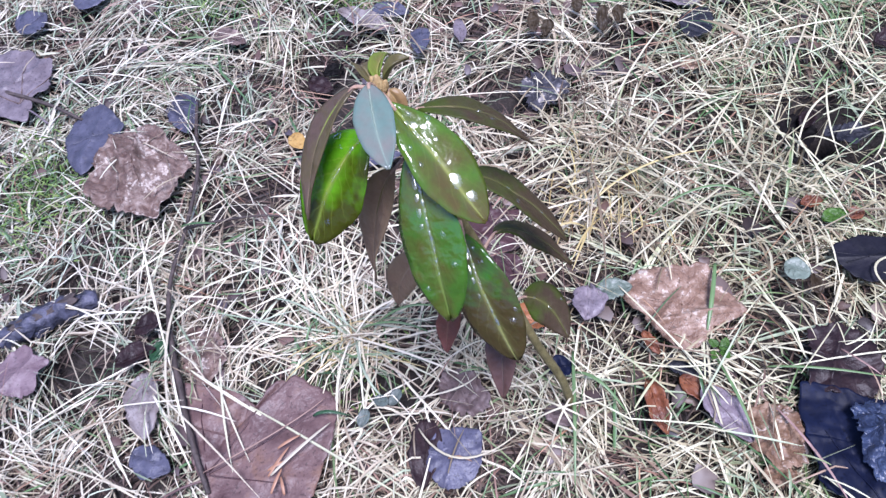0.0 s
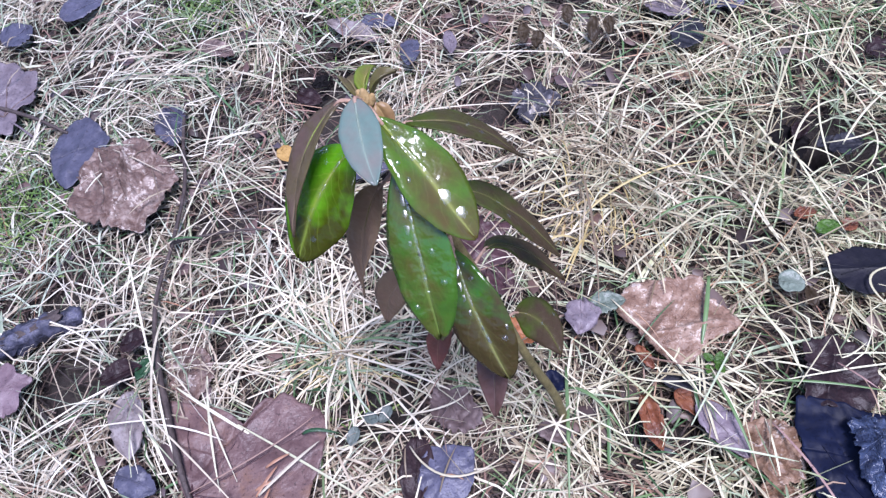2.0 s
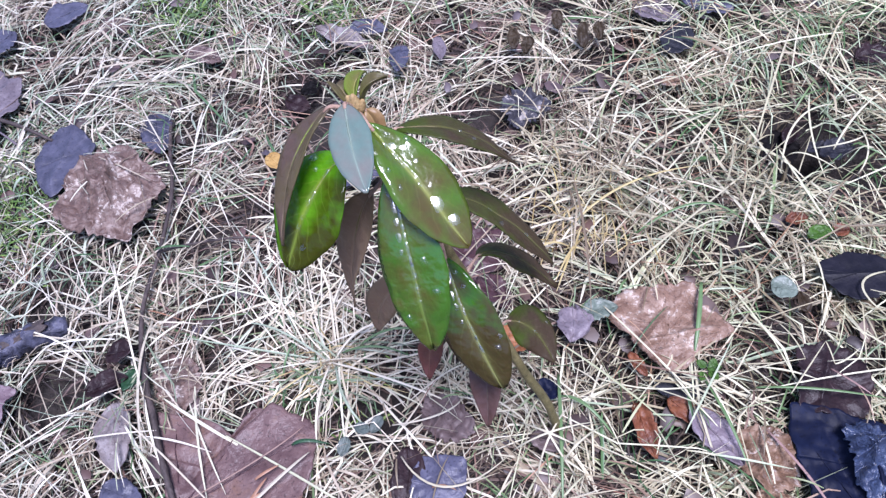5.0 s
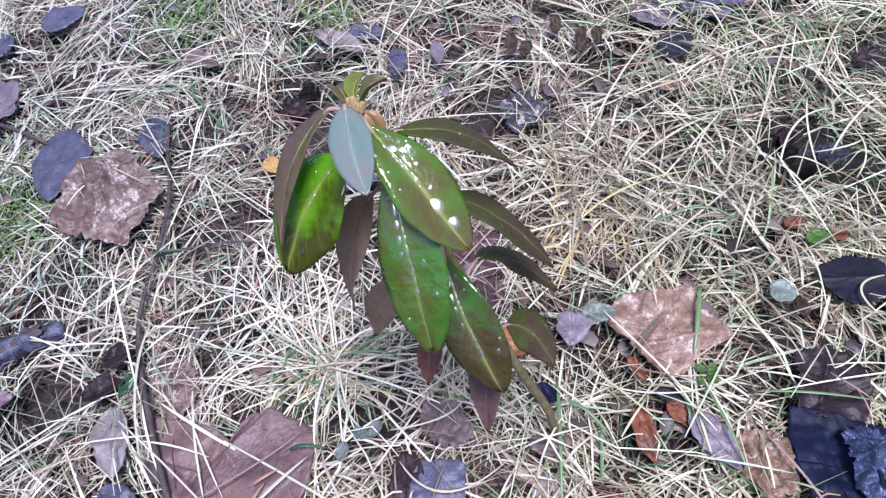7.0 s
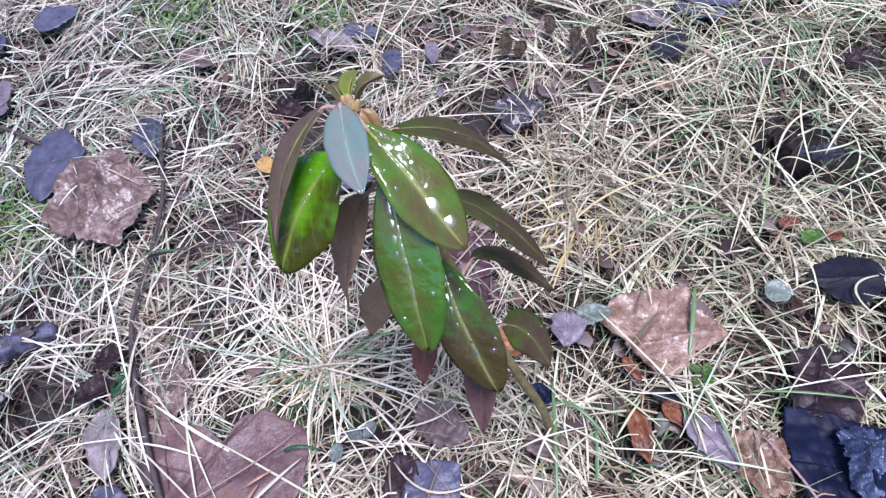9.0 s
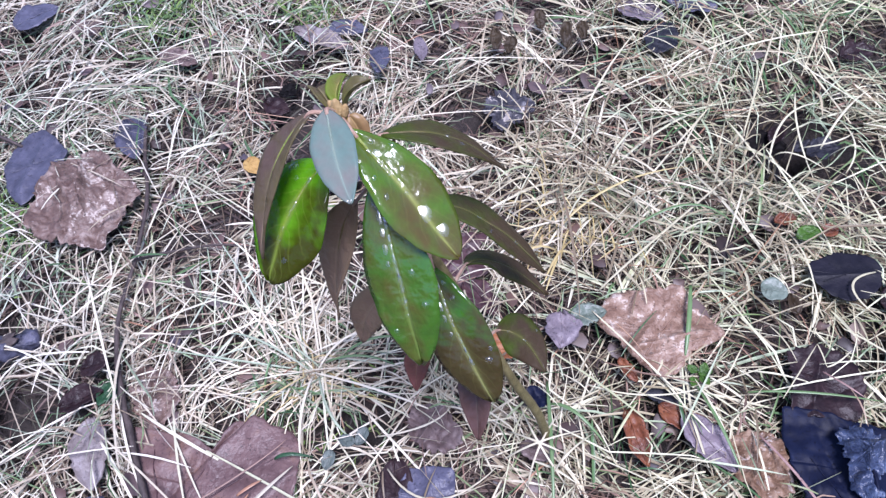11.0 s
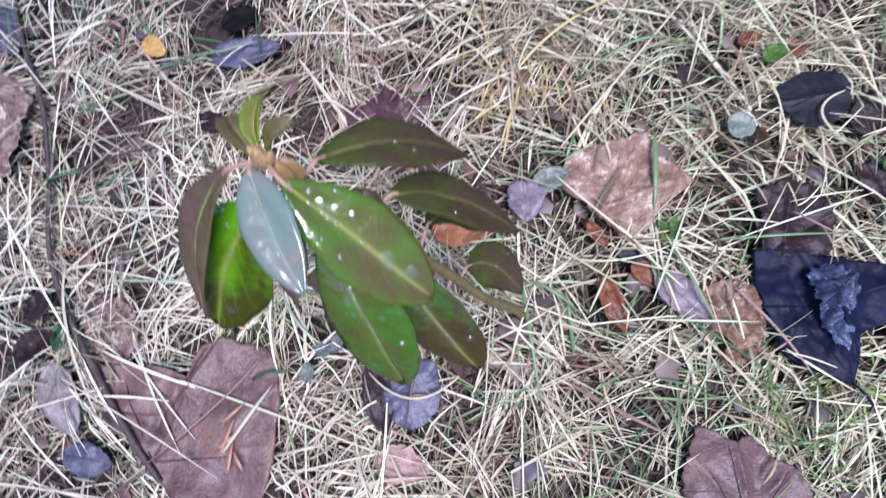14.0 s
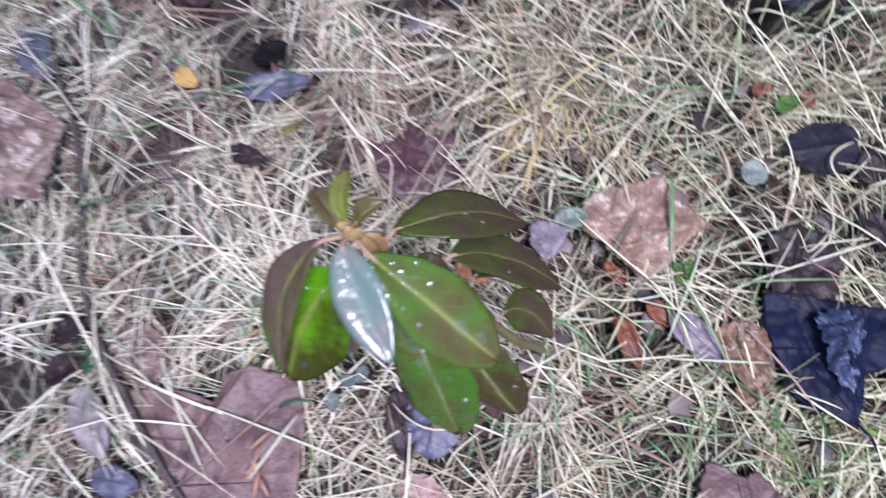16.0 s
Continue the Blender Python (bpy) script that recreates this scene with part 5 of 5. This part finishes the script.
tuft(0.105, 0.085, 14, 0.045, 0.0014, 0.018, 33, YELLOW_GRASS, "yellow-green grass tuft in the dead grass", 0.02)
tuft(0.080, 0.040, 30, 0.030, 0.0017, 0.020, 23, YELLOW_GRASS, "yellowed grass tuft in the dead grass")
tuft(0.10, 0.10, 140, 0.065, 0.0016, 0.022, 24, DEAD, "pale dead grass tuft fanning out from its root", 0.03)
tuft(0.24, 0.085, 110, 0.055, 0.0016, 0.026, 25, DEAD, "pale dead grass tuft fanning out from its root", 0.04)
tuft(-0.02, -0.21, 80, 0.050, 0.0015, 0.018, 26, PALE, "pale dead grass tuft fanning out from its root", 0.03)

field(1300, 31, 0.045, 0.0009, 0.004, 0.006, "pine_needles", NEEDLE, "dry reddish pine needles scattered over the litter", 0.004, over=0.6, category="needles",
      keep=patches((0.13, 0.0, 0.09, 0.8), (0.25, -0.12, 0.1, 0.6), (0, 0, 2, 0.12)))


def blade(points, width, material, label):
    """One long grass blade laid over the litter."""
    p = [Vector(q) for q in points]
    n = 14
    grid, uv = [], []
    for i in range(n):
        s = i / (n - 1)
        c, d = bend(p[0], p[1], p[2], s)
        side = d.cross(Vector((0, 0, 1))).normalized()
        w = 0.5 * width * math.sin(math.pi * (0.15 + 0.83 * s)) ** 0.6
        grid.append([tuple(c - side * w + Vector((0, 0, 0.2 * w))), tuple(c), tuple(c + side * w + Vector((0, 0, 0.2 * w)))])
        uv.append([(0, s), (0.5, s), (1, s)])
    ob = part("grass_blade", sheet(grid, uv, 0.0002), material, None)
    return tagged(ob, label, "grass", "long grass blades")


blade([(0.091, -0.088, 0.010), (0.099, -0.139, 0.026), (0.107, -0.192, 0.016)], 0.0026, GREEN_GRASS, "long fresh green grass blade")
blade([(0.189, 0.000, 0.020), (0.188, -0.033, 0.022), (0.187, -0.058, 0.014)], 0.0034, GREEN_GRASS, "green grass blade over a tan leaf")
blade([(0.094, -0.106, 0.012), (0.113, -0.113, 0.022), (0.136, -0.130, 0.012)], 0.0026, GREEN_GRASS, "green arching grass blade over litter")
blade([(0.230, -0.078, 0.014), (0.269, -0.076, 0.022), (0.318, -0.074, 0.018)], 0.0018, GREEN_GRASS, "thin green grass blade over a dark leaf")
blade([(0.079, 0.031, 0.010), (0.120, 0.077, 0.026), (0.185, 0.115, 0.018)], 0.0020, YELLOW_GRASS, "yellowed grass blade over the mat")
blade([(0.323, 0.030, 0.018), (0.304, 0.012, 0.022), (0.323, -0.010, 0.018)], 0.0018, DEAD, "pale curved grass blade over a black leaf")
blade([(-0.010, -0.170, 0.016), (0.028, -0.187, 0.022), (0.066, -0.155, 0.016)], 0.0016, DEAD, "pale curved grass blade over litter")
blade([(-0.062, -0.090, 0.014), (-0.038, -0.077, 0.024), (-0.010, -0.070, 0.014)], 0.0022, GREEN_GRASS, "green grass blade in a dead tuft")
blade([(0.138, 0.044, 0.012), (0.184, 0.070, 0.026), (0.224, 0.062, 0.014)], 0.0022, GREEN_GRASS, "green arching grass blade over litter")
blade([(0.122, -0.010, 0.014), (0.167, 0.043, 0.024), (0.275, 0.178, 0.014)], 0.0018, DEAD, "long pale dead grass blade")
blade([(-0.158, -0.232, 0.018), (-0.110, -0.190, 0.020), (-0.085, -0.160, 0.018)], 0.0011, RUSSET, "pale dead blade over the brown maple leaf")
blade([(-0.235, -0.095, 0.016), (-0.222, -0.150, 0.022), (-0.190, -0.215, 0.016)], 0.0022, DEAD, "pale dead blade along the stick")
blade([(0.236, -0.110, 0.018), (0.262, -0.140, 0.022), (0.285, -0.172, 0.018)], 0.0018, PINK, "pinkish dry stalk over the black leaf")
blade([(-0.40, 0.152, 0.016), (-0.30, 0.165, 0.026), (-0.20, 0.150, 0.016)], 0.0018, DEAD, "long pale dead grass blade")
for near, over, far, wide in (((0.251, 0.121), (0.263, 0.172), (0.299, 0.204), 0.0018), ((0.277, 0.214), (0.274, 0.160), (0.287, 0.118), 0.0016), ((0.294, 0.152), (0.312, 0.186), (0.340, 0.225), 0.0018), ((0.280, 0.152), (0.305, 0.154), (0.322, 0.174), 0.0015), ((0.256, 0.140), (0.270, 0.136), (0.300, 0.128), 0.0014), ((0.312, 0.128), (0.318, 0.150), (0.312, 0.185), 0.0014)):
    blade([(*near, 0.010), (*over, 0.020), (*far, 0.010)], wide, PALE, "pale dead blade arching across a dark hollow")
for (ax, ay), (bx, by) in (((-0.108, -0.205), (-0.094, -0.192)), ((-0.108, -0.226), (-0.100, -0.202)), ((-0.092, -0.236), (-0.099, -0.224)), ((-0.102, -0.237), (-0.100, -0.218)), ((-0.110, -0.222), (-0.098, -0.212))):
    blade([(ax, ay, 0.020), (0.5 * (ax + bx) + 0.0006, 0.5 * (ay + by), 0.0225), (bx, by, 0.020)], 0.0022, NEEDLE, "dry orange needle lying on the maple leaf")
blade([(-0.106, -0.225, 0.021), (-0.090, -0.202, 0.024), (-0.075, -0.179, 0.020)], 0.0024, DEAD, "pale broad blade over the brown maple leaf")
blade([(0.195, -0.080, 0.018), (0.211, -0.110, 0.022), (0.226, -0.140, 0.016)], 0.0022, GREEN_GRASS, "long green grass blade over lilac leaf")
blade([(0.245, -0.027, 0.020), (0.254, -0.040, 0.024), (0.262, -0.054, 0.022)], 0.0010, DEAD, "kinked pale stalk over the grass")
blade([(0.262, -0.054, 0.022), (0.232, -0.066, 0.024), (0.203, -0.080, 0.018)], 0.0010, DEAD, "kinked pale stalk over the grass")
blade([(0.252, -0.082, 0.020), (0.264, -0.060, 0.026), (0.275, -0.040, 0.026)], 0.0010, DEAD, "bent pale stalk over a dark brown leaf")
blade([(0.275, -0.040, 0.026), (0.278, -0.048, 0.026), (0.281, -0.056, 0.024)], 0.0010, DEAD, "bent pale stalk over a dark brown leaf")
blade([(0.281, -0.056, 0.024), (0.289, -0.051, 0.024), (0.299, -0.040, 0.022)], 0.0012, PALE, "bent pale stalk over a dark brown leaf")
blade([(0.278, -0.060, 0.024), (0.292, -0.069, 0.026), (0.306, -0.074, 0.020)], 0.0013, PINK, "pinkish dry stalk over a dark brown leaf")
blade([(0.268, -0.152, 0.016), (0.285, -0.165, 0.020), (0.312, -0.180, 0.014)], 0.0014, CREAM, "pale stalk at the edge of the black leaf")
blade([(0.118, -0.030, 0.018), (0.150, -0.062, 0.026), (0.185, -0.088, 0.016)], 0.0014, PALE, "pale stalk across the tan leaf")
blade([(0.120, -0.088, 0.014), (0.165, -0.092, 0.020), (0.210, -0.074, 0.014)], 0.0012, PALE, "thin pale curved stalk over litter")
blade([(0.016, -0.187, 0.014), (0.024, -0.185, 0.016), (0.033, -0.186, 0.014)], 0.0016, NEEDLE, "orange needle lying on a violet-grey leaf")
blade([(-0.090, -0.176, 0.018), (-0.079, -0.172, 0.022), (-0.064, -0.170, 0.016)], 0.0028, DKGREEN, "dark green blade at the edge of the maple leaf")
blade([(-0.291, -0.049, 0.018), (-0.248, -0.110, 0.024), (-0.212, -0.163, 0.019)], 0.0018, CREAM, "long pale stalk lying along the stick")
blade([(-0.213, -0.161, 0.019), (-0.196, -0.186, 0.022), (-0.178, -0.211, 0.018)], 0.0018, CREAM, "long pale stalk lying along the stick")
blade([(-0.222, -0.182, 0.016), (-0.198, -0.202, 0.020), (-0.168, -0.232, 0.015)], 0.0022, CREAM, "broad pale blade beside the stick")
blade([(-0.345, -0.120, 0.018), (-0.300, -0.128, 0.022), (-0.270, -0.142, 0.016)], 0.0014, CREAM, "long pale blade over the broken branch")
for near, over, far, wide, skin in (((-0.081, -0.107), (-0.026, -0.117), (0.024, -0.125), 0.0017, CREAM), ((-0.076, -0.109), (-0.058, -0.139), (-0.038, -0.153), 0.0019, PALE_GREEN), ((-0.081, -0.110), (-0.078, -0.147), (-0.072, -0.175), 0.0017, CREAM), ((-0.085, -0.105), (-0.128, -0.090), (-0.162, -0.084), 0.0016, PALE_GREEN),
                                    ((-0.086, -0.110), (-0.108, -0.137), (-0.123, -0.152), 0.0014, YELLOW_GRASS), ((-0.078, -0.104), (-0.060, -0.078), (-0.037, -0.068), 0.0017, CREAM), ((-0.074, -0.098), (-0.046, -0.092), (-0.018, -0.092), 0.0020, GREEN_GRASS), ((-0.013, -0.127), (0.010, -0.105), (0.022, -0.091), 0.0014, PALE), ((-0.022, -0.148), (0.012, -0.137), (0.025, -0.116), 0.0014, PALE)):
    blade([(*near, 0.014), (*over, 0.022), (*far, 0.010)], wide, skin, "long blade reaching out of a grass tuft")
for near, far in (((0.066, -0.150), (0.124, -0.118)), ((0.112, -0.160), (0.074, -0.108)), ((0.068, -0.128), (0.122, -0.142)), ((0.086, -0.166), (0.104, -0.106)), ((0.100, -0.158), (0.128, -0.120))):
    blade([(*near, 0.006), (0.5 * (near[0] + far[0]) - 0.003, 0.5 * (near[1] + far[1]) - 0.008, 0.036), (*far, 0.006)], 0.0014, PALE, "pale dead blade against the foot of the stem")
